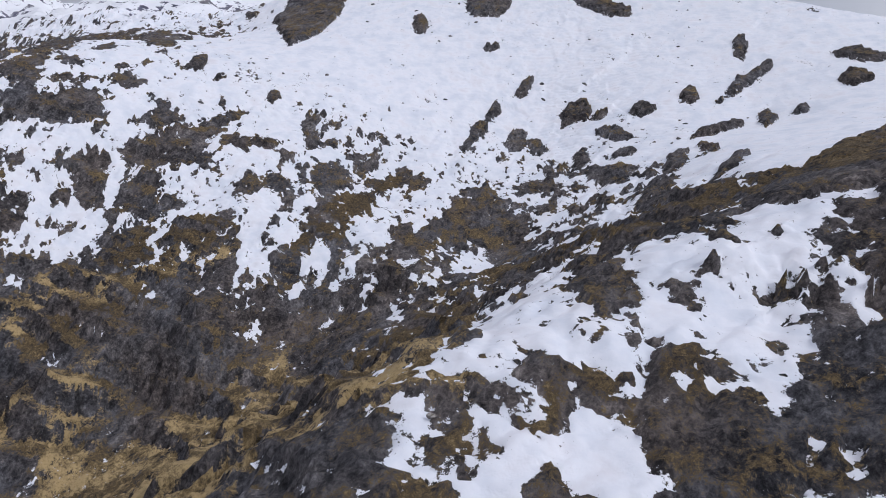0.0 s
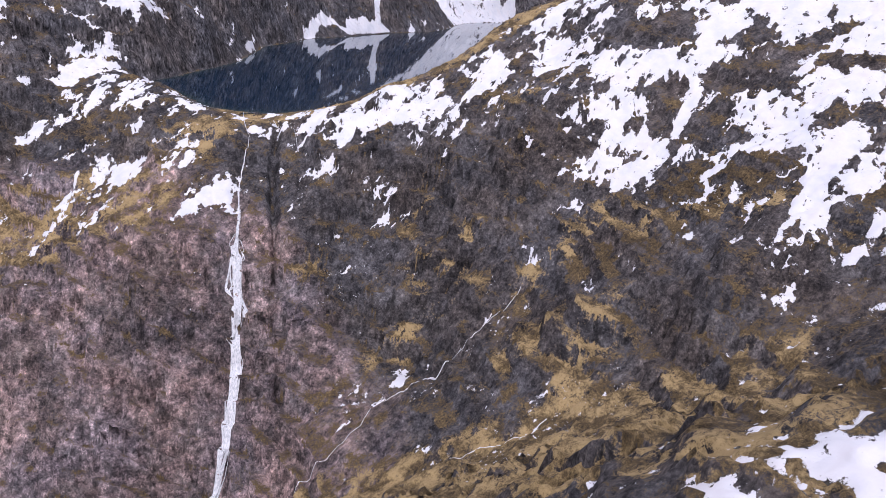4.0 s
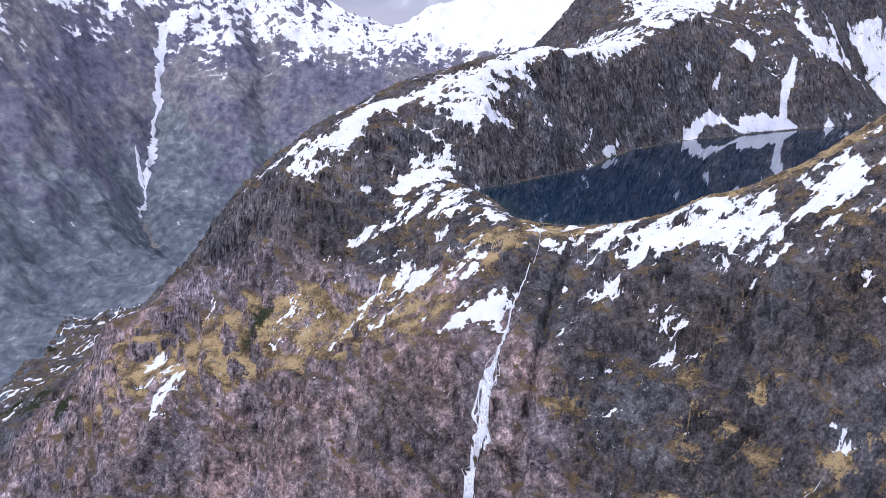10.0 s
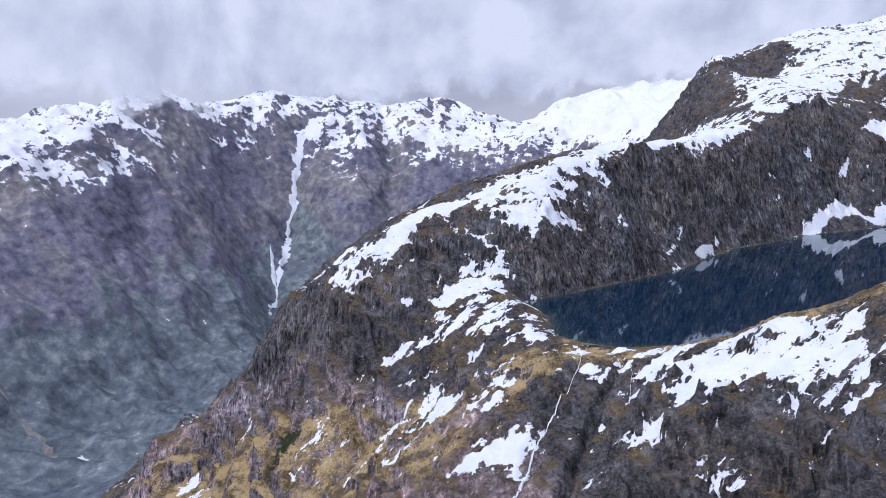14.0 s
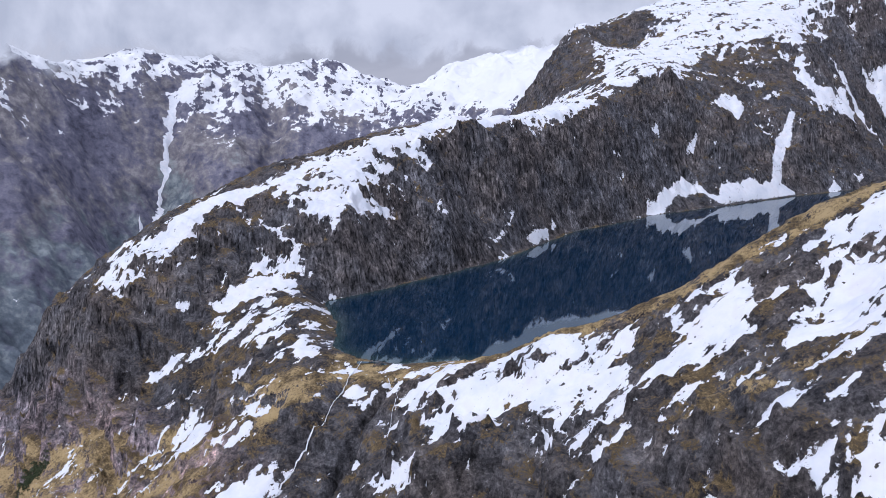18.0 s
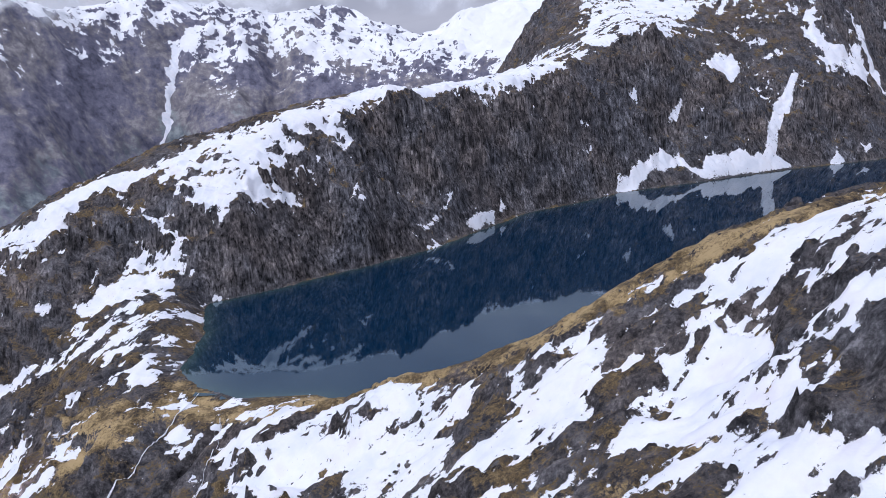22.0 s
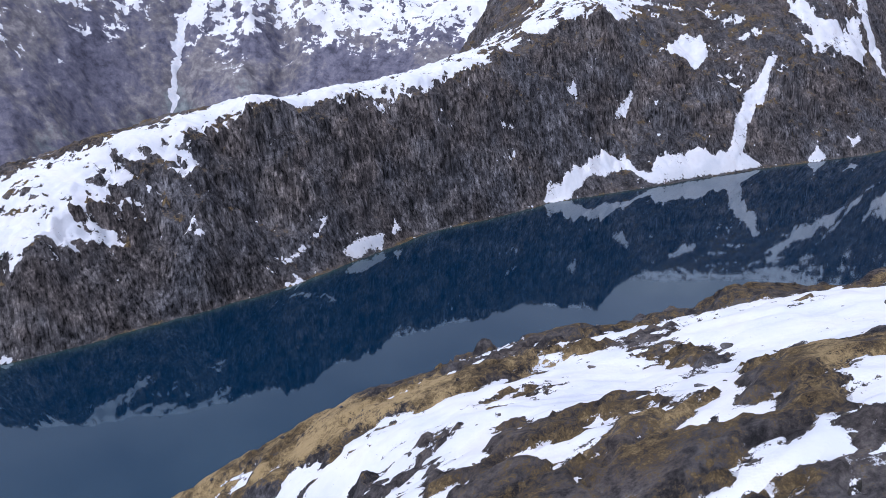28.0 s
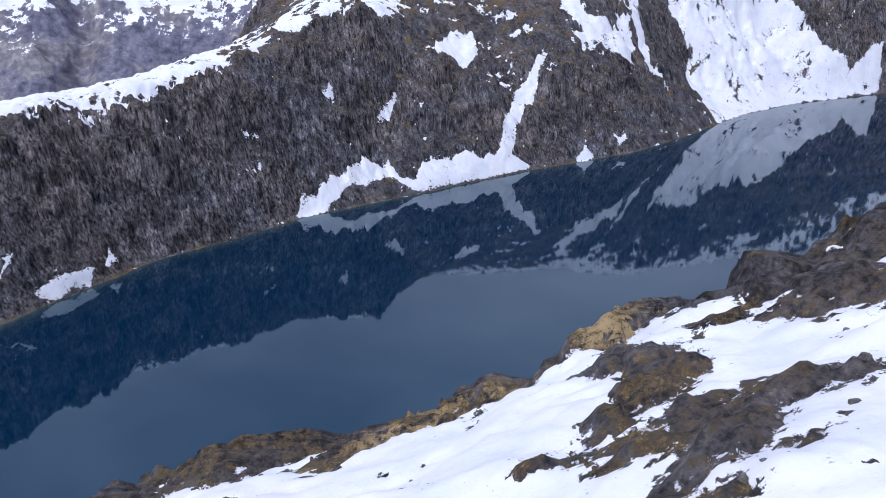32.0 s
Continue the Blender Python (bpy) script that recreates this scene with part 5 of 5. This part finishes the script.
# ---- snow: each patch a sheet of its own on the ground ----
def label_patches(on):
    """Number the joined areas of a mask, row run by row run."""
    parent = []

    def root(a):
        while parent[a] != a:
            parent[a] = parent[parent[a]]
            a = parent[a]
        return a

    labels = np.full(on.shape, -1, np.int32)
    before = []
    for j in range(on.shape[0]):
        row = np.diff(np.concatenate([[0], on[j].astype(np.int8), [0]]))
        runs = []
        k = 0
        for a, b in zip(np.nonzero(row == 1)[0], np.nonzero(row == -1)[0]):
            me = len(parent)
            parent.append(me)
            while k < len(before) and before[k][1] < a:
                k += 1
            q = k
            while q < len(before) and before[q][0] < b:
                ra, rb = root(before[q][2]), root(me)
                if ra != rb:
                    parent[max(ra, rb)] = min(ra, rb)
                q += 1
            labels[j, a:b] = me
            runs.append((a, b, me))
        before = runs
    roots = np.array([root(a) for a in range(len(parent))] + [-1])
    return roots[labels]


def snow_triangles():
    """Cut the grid along the snow's edge. Returns corner places and triangles with the patch of each."""
    ny, nx = SHAPE
    f = snow_f.ravel()
    names = label_patches(snow_f > 0).ravel()
    co = np.stack([near.x.ravel(), near.y.ravel(), near.z.ravel() + 0.12 + 0.75 * np.clip(f, 0, 1)], 1)
    low = np.stack([near.x.ravel(), near.y.ravel(), near.z.ravel() - 0.08], 1)
    idx = np.arange(nx * ny).reshape(ny, nx)
    a, b, c, d = idx[:-1, :-1].ravel(), idx[:-1, 1:].ravel(), idx[1:, 1:].ravel(), idx[1:, :-1].ravel()
    tri = np.concatenate([np.stack([a, b, c], 1), np.stack([a, c, d], 1)])
    n_on = (f[tri] > 0).sum(1)
    out_p, out_t, out_n, base = [co], [tri[n_on == 3]], [names[tri[n_on == 3][:, 0]]], len(co)
    for want in (1, 2):
        t = tri[n_on == want]
        lone = np.argmax((f[t] > 0) == (want == 1), axis=1)
        r = np.arange(len(t))
        p, q, s = t[r, lone], t[r, (lone + 1) % 3], t[r, (lone + 2) % 3]
        wq, ws = (f[p] / (f[p] - f[q]))[:, None], (f[p] / (f[p] - f[s]))[:, None]
        pq, ps = low[p] + (low[q] - low[p]) * wq, low[p] + (low[s] - low[p]) * ws
        out_p += [pq, ps]
        i, j = base + r, base + len(t) + r
        base += 2 * len(t)
        if want == 1:
            out_t.append(np.stack([p, i, j], 1))
            out_n.append(names[p])
        else:
            out_t += [np.stack([i, q, s], 1), np.stack([i, s, j], 1)]
            out_n += [names[q], names[q]]
    deep = np.concatenate([f, np.zeros(base - len(f), f.dtype)])
    return np.concatenate(out_p), np.concatenate(out_t), np.concatenate(out_n), deep


def tri_mesh(name, places, tris, deep):
    used, back = np.unique(tris, return_inverse=True)
    me = bpy.data.meshes.new(name)
    me.vertices.add(len(used))
    me.vertices.foreach_set("co", places[used].astype(np.float32).ravel())
    me.loops.add(tris.size)
    me.loops.foreach_set("vertex_index", back.astype(np.int32).ravel())
    me.polygons.add(len(tris))
    me.polygons.foreach_set("loop_start", np.arange(0, tris.size, 3, dtype=np.int32))
    me.polygons.foreach_set("loop_total", np.full(len(tris), 3, np.int32))
    me.polygons.foreach_set("use_smooth", np.ones(len(tris), bool))
    me.update(calc_edges=True)
    me.attributes.new("depth", "FLOAT", "POINT").data.foreach_set("value", np.clip(deep[used], 0, 1.5).astype(np.float32))
    me.materials.append(SNOW_M)
    return me


def lay_snow():
    places, tris, names, deep = snow_triangles()
    order = np.argsort(names, kind="stable")
    tris, names = tris[order], names[order]
    cuts = np.nonzero(np.diff(names))[0] + 1
    groups = sorted(np.split(tris, cuts), key=len, reverse=True)
    for k, g in enumerate(groups[:280]):
        if k < 8:
            kind_of, label = "snow_field", "broad white snowfield broken by dark rock outcrops"
        elif k < 90:
            kind_of, label = "snow_patch", "large ragged white snow patch on dark rock"
        else:
            kind_of, label = "snow_patch", "small remnant of old snow on a rock ledge"
        me = tri_mesh(kind_of, places, g, deep)
        tagged(new(kind_of, me), label, "snow", "snow patches on the slopes")
    rest = groups[280:]
    if rest:
        me = tri_mesh("snow_scraps", places, np.concatenate(rest), deep)
        tagged(new("snow_scraps", me), "scattered small scraps of snow on rock ledges", "snow", kind="stuff")


lay_snow()


# ---- waterfall, streams ----
def along(line, gap):
    """Places every gap metres along a line of (x, y, width)."""
    out = []
    for a, b in zip(line, line[1:]):
        n = max(1, int(math.hypot(b[0] - a[0], b[1] - a[1]) / gap))
        out += [tuple(a[i] + (b[i] - a[i]) * k / n for i in range(3)) for k in range(n)]
    return out + [line[-1]]


def ribbon(name, line, sway, seed, share, lift):
    """A strand of water that hugs the rock, with a rounded front."""
    pts = np.array(along(line, 2.0))
    n = len(pts)
    s = np.arange(n) * 2.0
    off = value_noise(s / 13, s * 0 + seed * 7.7, seed) * 0.7 + value_noise(s / 4.5, s * 0 + seed * 3.1, seed + 5) * 0.3
    wide = pts[:, 2] * share * (0.65 + 0.6 * (value_noise(s / 8, s * 0 - seed * 2.3, seed + 9) + 0.6))
    wide = np.clip(wide, 0.35, 8)
    d = np.gradient(pts[:, :2], axis=0)
    d /= np.linalg.norm(d, axis=1)[:, None] + 1e-9
    side = np.stack([d[:, 1], -d[:, 0]], 1)
    mid = pts[:, :2] + side * (off * pts[:, 2] * sway)[:, None]
    bm = bmesh.new()
    rows = []
    for k in range(n):
        row = []
        for q, bulge in ((-0.5, 0.0), (-0.2, 0.35), (0.2, 0.35), (0.5, 0.0)):
            x, y = mid[k] + side[k] * q * wide[k] + d[k] * (0.3 + bulge)
            z = float(near.at(np.array([x - d[k][0] * 0.8]), np.array([y - d[k][1] * 0.8]))[0])
            row.append(bm.verts.new((x, y, z + lift + bulge)))
        rows.append(row)
    for a, b in zip(rows, rows[1:]):
        for i in range(3):
            bm.faces.new((a[i], a[i + 1], b[i + 1], b[i]))
    me = bpy.data.meshes.new(name)
    bm.to_mesh(me)
    bm.free()
    me.polygons.foreach_set("use_smooth", np.ones(len(me.polygons), bool))
    me.materials.append(FOAM_M)
    return me


FALL = [(34, -150, 0.8), (26, -166, 0.9), (15, -197, 1.0), (8, -207, 1.4), (-7, -224, 1.8), (-19, -241, 2.2), (-29, -261, 2.2), (-41, -282, 4.0), (-50, -294, 12.0),
        (-55, -308, 15.0), (-59, -319, 15.0), (-66, -328, 11.0), (-72, -340, 12.0), (-78, -350, 14.0), (-86, -358, 12.0), (-93, -365, 12.0),
        (-102, -372, 13.0), (-112, -378, 13.0), (-121, -385, 15.0)]
fall = tagged(new("waterfall"), "tall white braided waterfall down a dark rock wall", "waterfall")
for k, (sway, share) in enumerate(((0.15, 0.42), (0.75, 0.20), (0.95, 0.12), (0.4, 0.22), (1.0, 0.05), (0.9, 0.07), (0.3, 0.3), (0.85, 0.06))):
    ob = new("strand", ribbon("strand", FALL if k in (0, 3) else FALL[5:], sway, 3 + k, share, 0.45 + 0.05 * k))
    ob.parent = fall
for line in ([(105, -477, 0.7), (90, -480, 1.0), (53, -477, 0.8), (27, -460, 1.2), (-5, -445, 0.9), (-35, -459, 1.0), (-61, -458, 0.9), (-88, -453, 1.0)],
             [(16, -586, 1.2), (0, -585, 1.4), (-19, -567, 1.0), (-35, -554, 0.8)],
             [(52, -176, 0.8), (58, -205, 0.6), (50, -228, 0.6)]):
    tagged(new("stream", ribbon("stream", line, 0.4, 21, 0.45, 0.15)), "thin white mountain stream in a rock cleft", "stream", "streams on the slope")


# ---- dark scrub on the spur ----
SCRUB = [(-242, -79, 20, 10, 0.75), (-481, 33, 18, 8, -0.4), (-882, 1113, 26, 12, -0.8), (-614, 131, 26, 12, -0.5), (-536, 109, 26, 12, -0.2), (-589, 143, 26, 12, 0.1)]
def leaf_material():
    k = Nodes("scrub leaf")
    colour = k.ramp(k.noise(0.9, 4, 0.7), (0.35, (0.030, 0.042, 0.018)), (0.65, (0.085, 0.105, 0.045)))
    return k.done(colour, 0.7, None, 0.3)


LEAF_M = leaf_material()


def scrub(cx, cy, long, wide, turn, seed):
    """Low bushes grown together: leaf blades on many small domes that follow the slope."""
    rng = random.Random(seed)
    c, s = math.cos(turn), math.sin(turn)
    vs, fs = [], []
    for _ in range(240):
        u, v = rng.gauss(0, 0.42), rng.gauss(0, 0.42)
        bx, by = cx + c * u * long - s * v * wide, cy + s * u * long + c * v * wide
        bz = float(near.at(np.array([bx]), np.array([by]))[0])
        r = rng.uniform(0.9, 1.9)
        for _ in range(34):
            d = Vector((rng.gauss(0, 1), rng.gauss(0, 1), abs(rng.gauss(0, 0.9)))).normalized()
            p = Vector((bx, by, bz)) + d * r * rng.uniform(0.7, 1.1)
            e = Vector((rng.gauss(0, 1), rng.gauss(0, 1), rng.gauss(0, 1))).normalized() * rng.uniform(0.35, 0.65)
            f = e.cross(d).normalized() * 0.28
            k = len(vs)
            vs += [p - e, p + f, p + e, p - f]
            fs.append((k, k + 1, k + 2, k + 3))
    me = bpy.data.meshes.new("scrub_patch")
    me.from_pydata(vs, [], fs)
    me.materials.append(LEAF_M)
    return tagged(new("scrub_patch", me), "low dark green alpine scrub on the tussock slope", "shrub", "scrub on the spur")


for k, (x, y, long, wide, turn) in enumerate(SCRUB):
    scrub(x, y, long, wide, turn, 70 + k)


# ---- the far snow gully, and cloud on the far crest ----
def far_strip(name, line, mat, lift, seed):
    """A ragged strip down a far gully, with edges that wander on their own."""
    pts = np.array(along(line, 5.0))
    n = len(pts)
    s = np.arange(n) * 5.0
    ends = np.clip(np.minimum(np.arange(n), n - 1 - np.arange(n)) / 6.0, 0, 1)
    edge = [pts[:, 2] * ends * np.clip(0.9 + 2.4 * fractal(s, s * 0 + 40 * q, 34, 4, seed + 9 * q, 0.7), 0.02, 2.4) for q in (0, 1)]
    wander = 5.0 * fractal(s, s * 0 + 200, 60, 3, seed + 3)
    vs, fs = [], []
    for k in range(n):
        for q in (-1.0, -0.4, 0.4, 1.0):
            w = edge[0][k] if q < 0 else edge[1][k]
            px, py = pts[k, 0] + wander[k] + q * w, pts[k, 1] + q * w * 0.3
            vs.append((px, py, float(far.at(np.array([px]), np.array([py]))[0]) + lift + (1.0 if abs(q) < 1 else -1.5)))
        if k:
            fs += [(4 * k - 4 + i, 4 * k - 3 + i, 4 * k + 1 + i, 4 * k + i) for i in range(3)]
    me = bpy.data.meshes.new(name)
    me.from_pydata(vs, [], fs)
    me.attributes.new("depth", "FLOAT", "POINT").data.foreach_set("value", np.full(len(vs), 0.8, np.float32))
    me.materials.append(mat)
    return new(name, me)


for line in ([(-898, 3060, 26), (-888, 2990, 14), (-890, 2924, 20), (-899, 2860, 9), (-892, 2800, 13), (-914, 2735, 8), (-908, 2660, 18), (-903, 2600, 14), (-910, 2540, 8), (-905, 2480, 11), (-908, 2430, 6), (-902, 2382, 8), (-909, 2310, 12), (-903, 2257, 14), (-890, 2220, 9)],
             [(-963, 2573, 5), (-931, 2474, 7), (-901, 2391, 5)]):
    tagged(far_strip("snow_gully", line, SNOW_M, 4.0, 5), "long narrow avalanche chute filled with snow", "snow", "snow gullies on the far face")
for line in ([(-1424, 1242, 5), (-1377, 1205, 7), (-1321, 1173, 8), (-1241, 1135, 8), (-1167, 1080, 14)],
             [(-885, 2225, 14), (-840, 2111, 16), (-790, 2050, 20), (-764, 2030, 24)]):
    tagged(far_strip("scree_fan", line, SCREE_M, 2.0, 6), "pale scree fan below a gully in the valley", "scree", "scree fans in the valley")

def cloud_bank(line, low, high, lean):
    """A long torn bank of cloud that caps a crest: a lumpy wall, thin at its lower edge."""
    pts = along(line, 60.0)
    rows = 22
    vs, fs = [], []
    for k, (x, y, w) in enumerate(pts):
        for r in range(rows + 1):
            u = r / rows
            z = low + (high - low) * u + w
            bulge = 40 * fractal(np.array([k * 60.0]), np.array([z]), 160, 3, 91)[0]
            vs.append((x - lean[0] * (u * 300 + bulge), y - lean[1] * (u * 300 + bulge), z))
    n = rows + 1
    for k in range(len(pts) - 1):
        fs += [(k * n + r, k * n + n + r, k * n + n + r + 1, k * n + r + 1) for r in range(rows)]
    me = bpy.data.meshes.new("cloud_bank")
    me.from_pydata(vs, [], fs)
    me.polygons.foreach_set("use_smooth", np.ones(len(me.polygons), bool))
    me.materials.append(CLOUD_M)
    ob = new("cloud_bank", me)
    ob.visible_shadow = False
    return tagged(ob, "low grey-white cloud hiding the far mountain tops", "cloud", kind="structure")


cloud_bank([(-2500, 1150, 0), (-1850, 1850, 0), (-1560, 2120, 0), (-1330, 2500, 10), (-1080, 3180, 20), (-800, 3400, 10), (-480, 3460, 0), (-160, 3500, 40), (200, 3480, 60), (900, 3500, 40), (1600, 3300, 30), (2200, 3280, 30), (2800, 3250, 30)], 225, 1250, (0.25, 0.97))


cloud_bank([(1000, -700, 20), (840, -950, 10), (640, -1180, 0), (420, -1440, 0), (300, -1700, 0)], 330, 1150, (0.6, -0.2))


# ---- boulders on snow and slope ----
def boulder_mesh(seed):
    bm = bmesh.new()
    bmesh.ops.create_icosphere(bm, subdivisions=3, radius=1.0)
    rng = random.Random(seed)
    flat = [(Vector((rng.uniform(-1, 1), rng.uniform(-1, 1), rng.uniform(-0.6, 1))).normalized(), rng.uniform(0.45, 0.8)) for _ in range(9)]
    for v in bm.verts:
        p = v.co.copy()
        for n, d in flat:
            over = p.dot(n) - d
            if over > 0:
                p -= n * over * 0.92
        p += v.co * 0.07 * noise.noise(v.co * 2.3 + Vector((seed * 3.1, 0, 0)))
        v.co = Vector((p.x * 1.25, p.y * 0.95, p.z * 0.75))
    me = bpy.data.meshes.new("boulder")
    bm.to_mesh(me)
    bm.free()
    me.materials.append(BOULDER_M)
    return me


def scatter_boulders():
    kinds = [boulder_mesh(k) for k in range(7)]
    rng = random.Random(11)
    made = 0
    for box, count, sizes in (((340, -370, 580, -225), 110, (0.5, 2.0)), ((150, -360, 340, -235), 60, (0.6, 2.2)), ((-230, -960, 0, -780), 45, (0.6, 2.0)),
                              ((80, -330, 260, -200), 40, (0.7, 2.2)), ((300, -1100, 720, -500), 130, (1.0, 3.6))):
        tries = 0
        n = 0
        while n < count and tries < count * 12:
            tries += 1
            x, y = rng.uniform(box[0], box[2]), rng.uniform(box[1], box[3])
            i, j = int(np.searchsorted(near.xs, x)), int(np.searchsorted(near.ys, y))
            if snow_f[j, i] < 0.12 and rng.random() < 0.75:
                continue
            r = sizes[0] * (sizes[1] / sizes[0]) ** (rng.random() ** 2)
            z = float(near.at(np.array([x]), np.array([y]))[0]) + 0.35
            ob = new("boulder", kinds[rng.randrange(7)])
            ob.matrix_world = pose(x, y, z + r * 0.12, rng.uniform(-20, 20), rng.uniform(-20, 20), rng.uniform(0, 360)) @ Matrix.Diagonal((r, r * rng.uniform(0.7, 1.1), r * rng.uniform(0.6, 1.0), 1))
            on = "half-sunk in snow" if snow_f[j, i] > 0 else "on the tussock slope"
            tagged(ob, "grey angular lichened boulder " + on, "boulder", "boulders strewn on the slopes")
            n += 1
            made += 1


scatter_boulders()
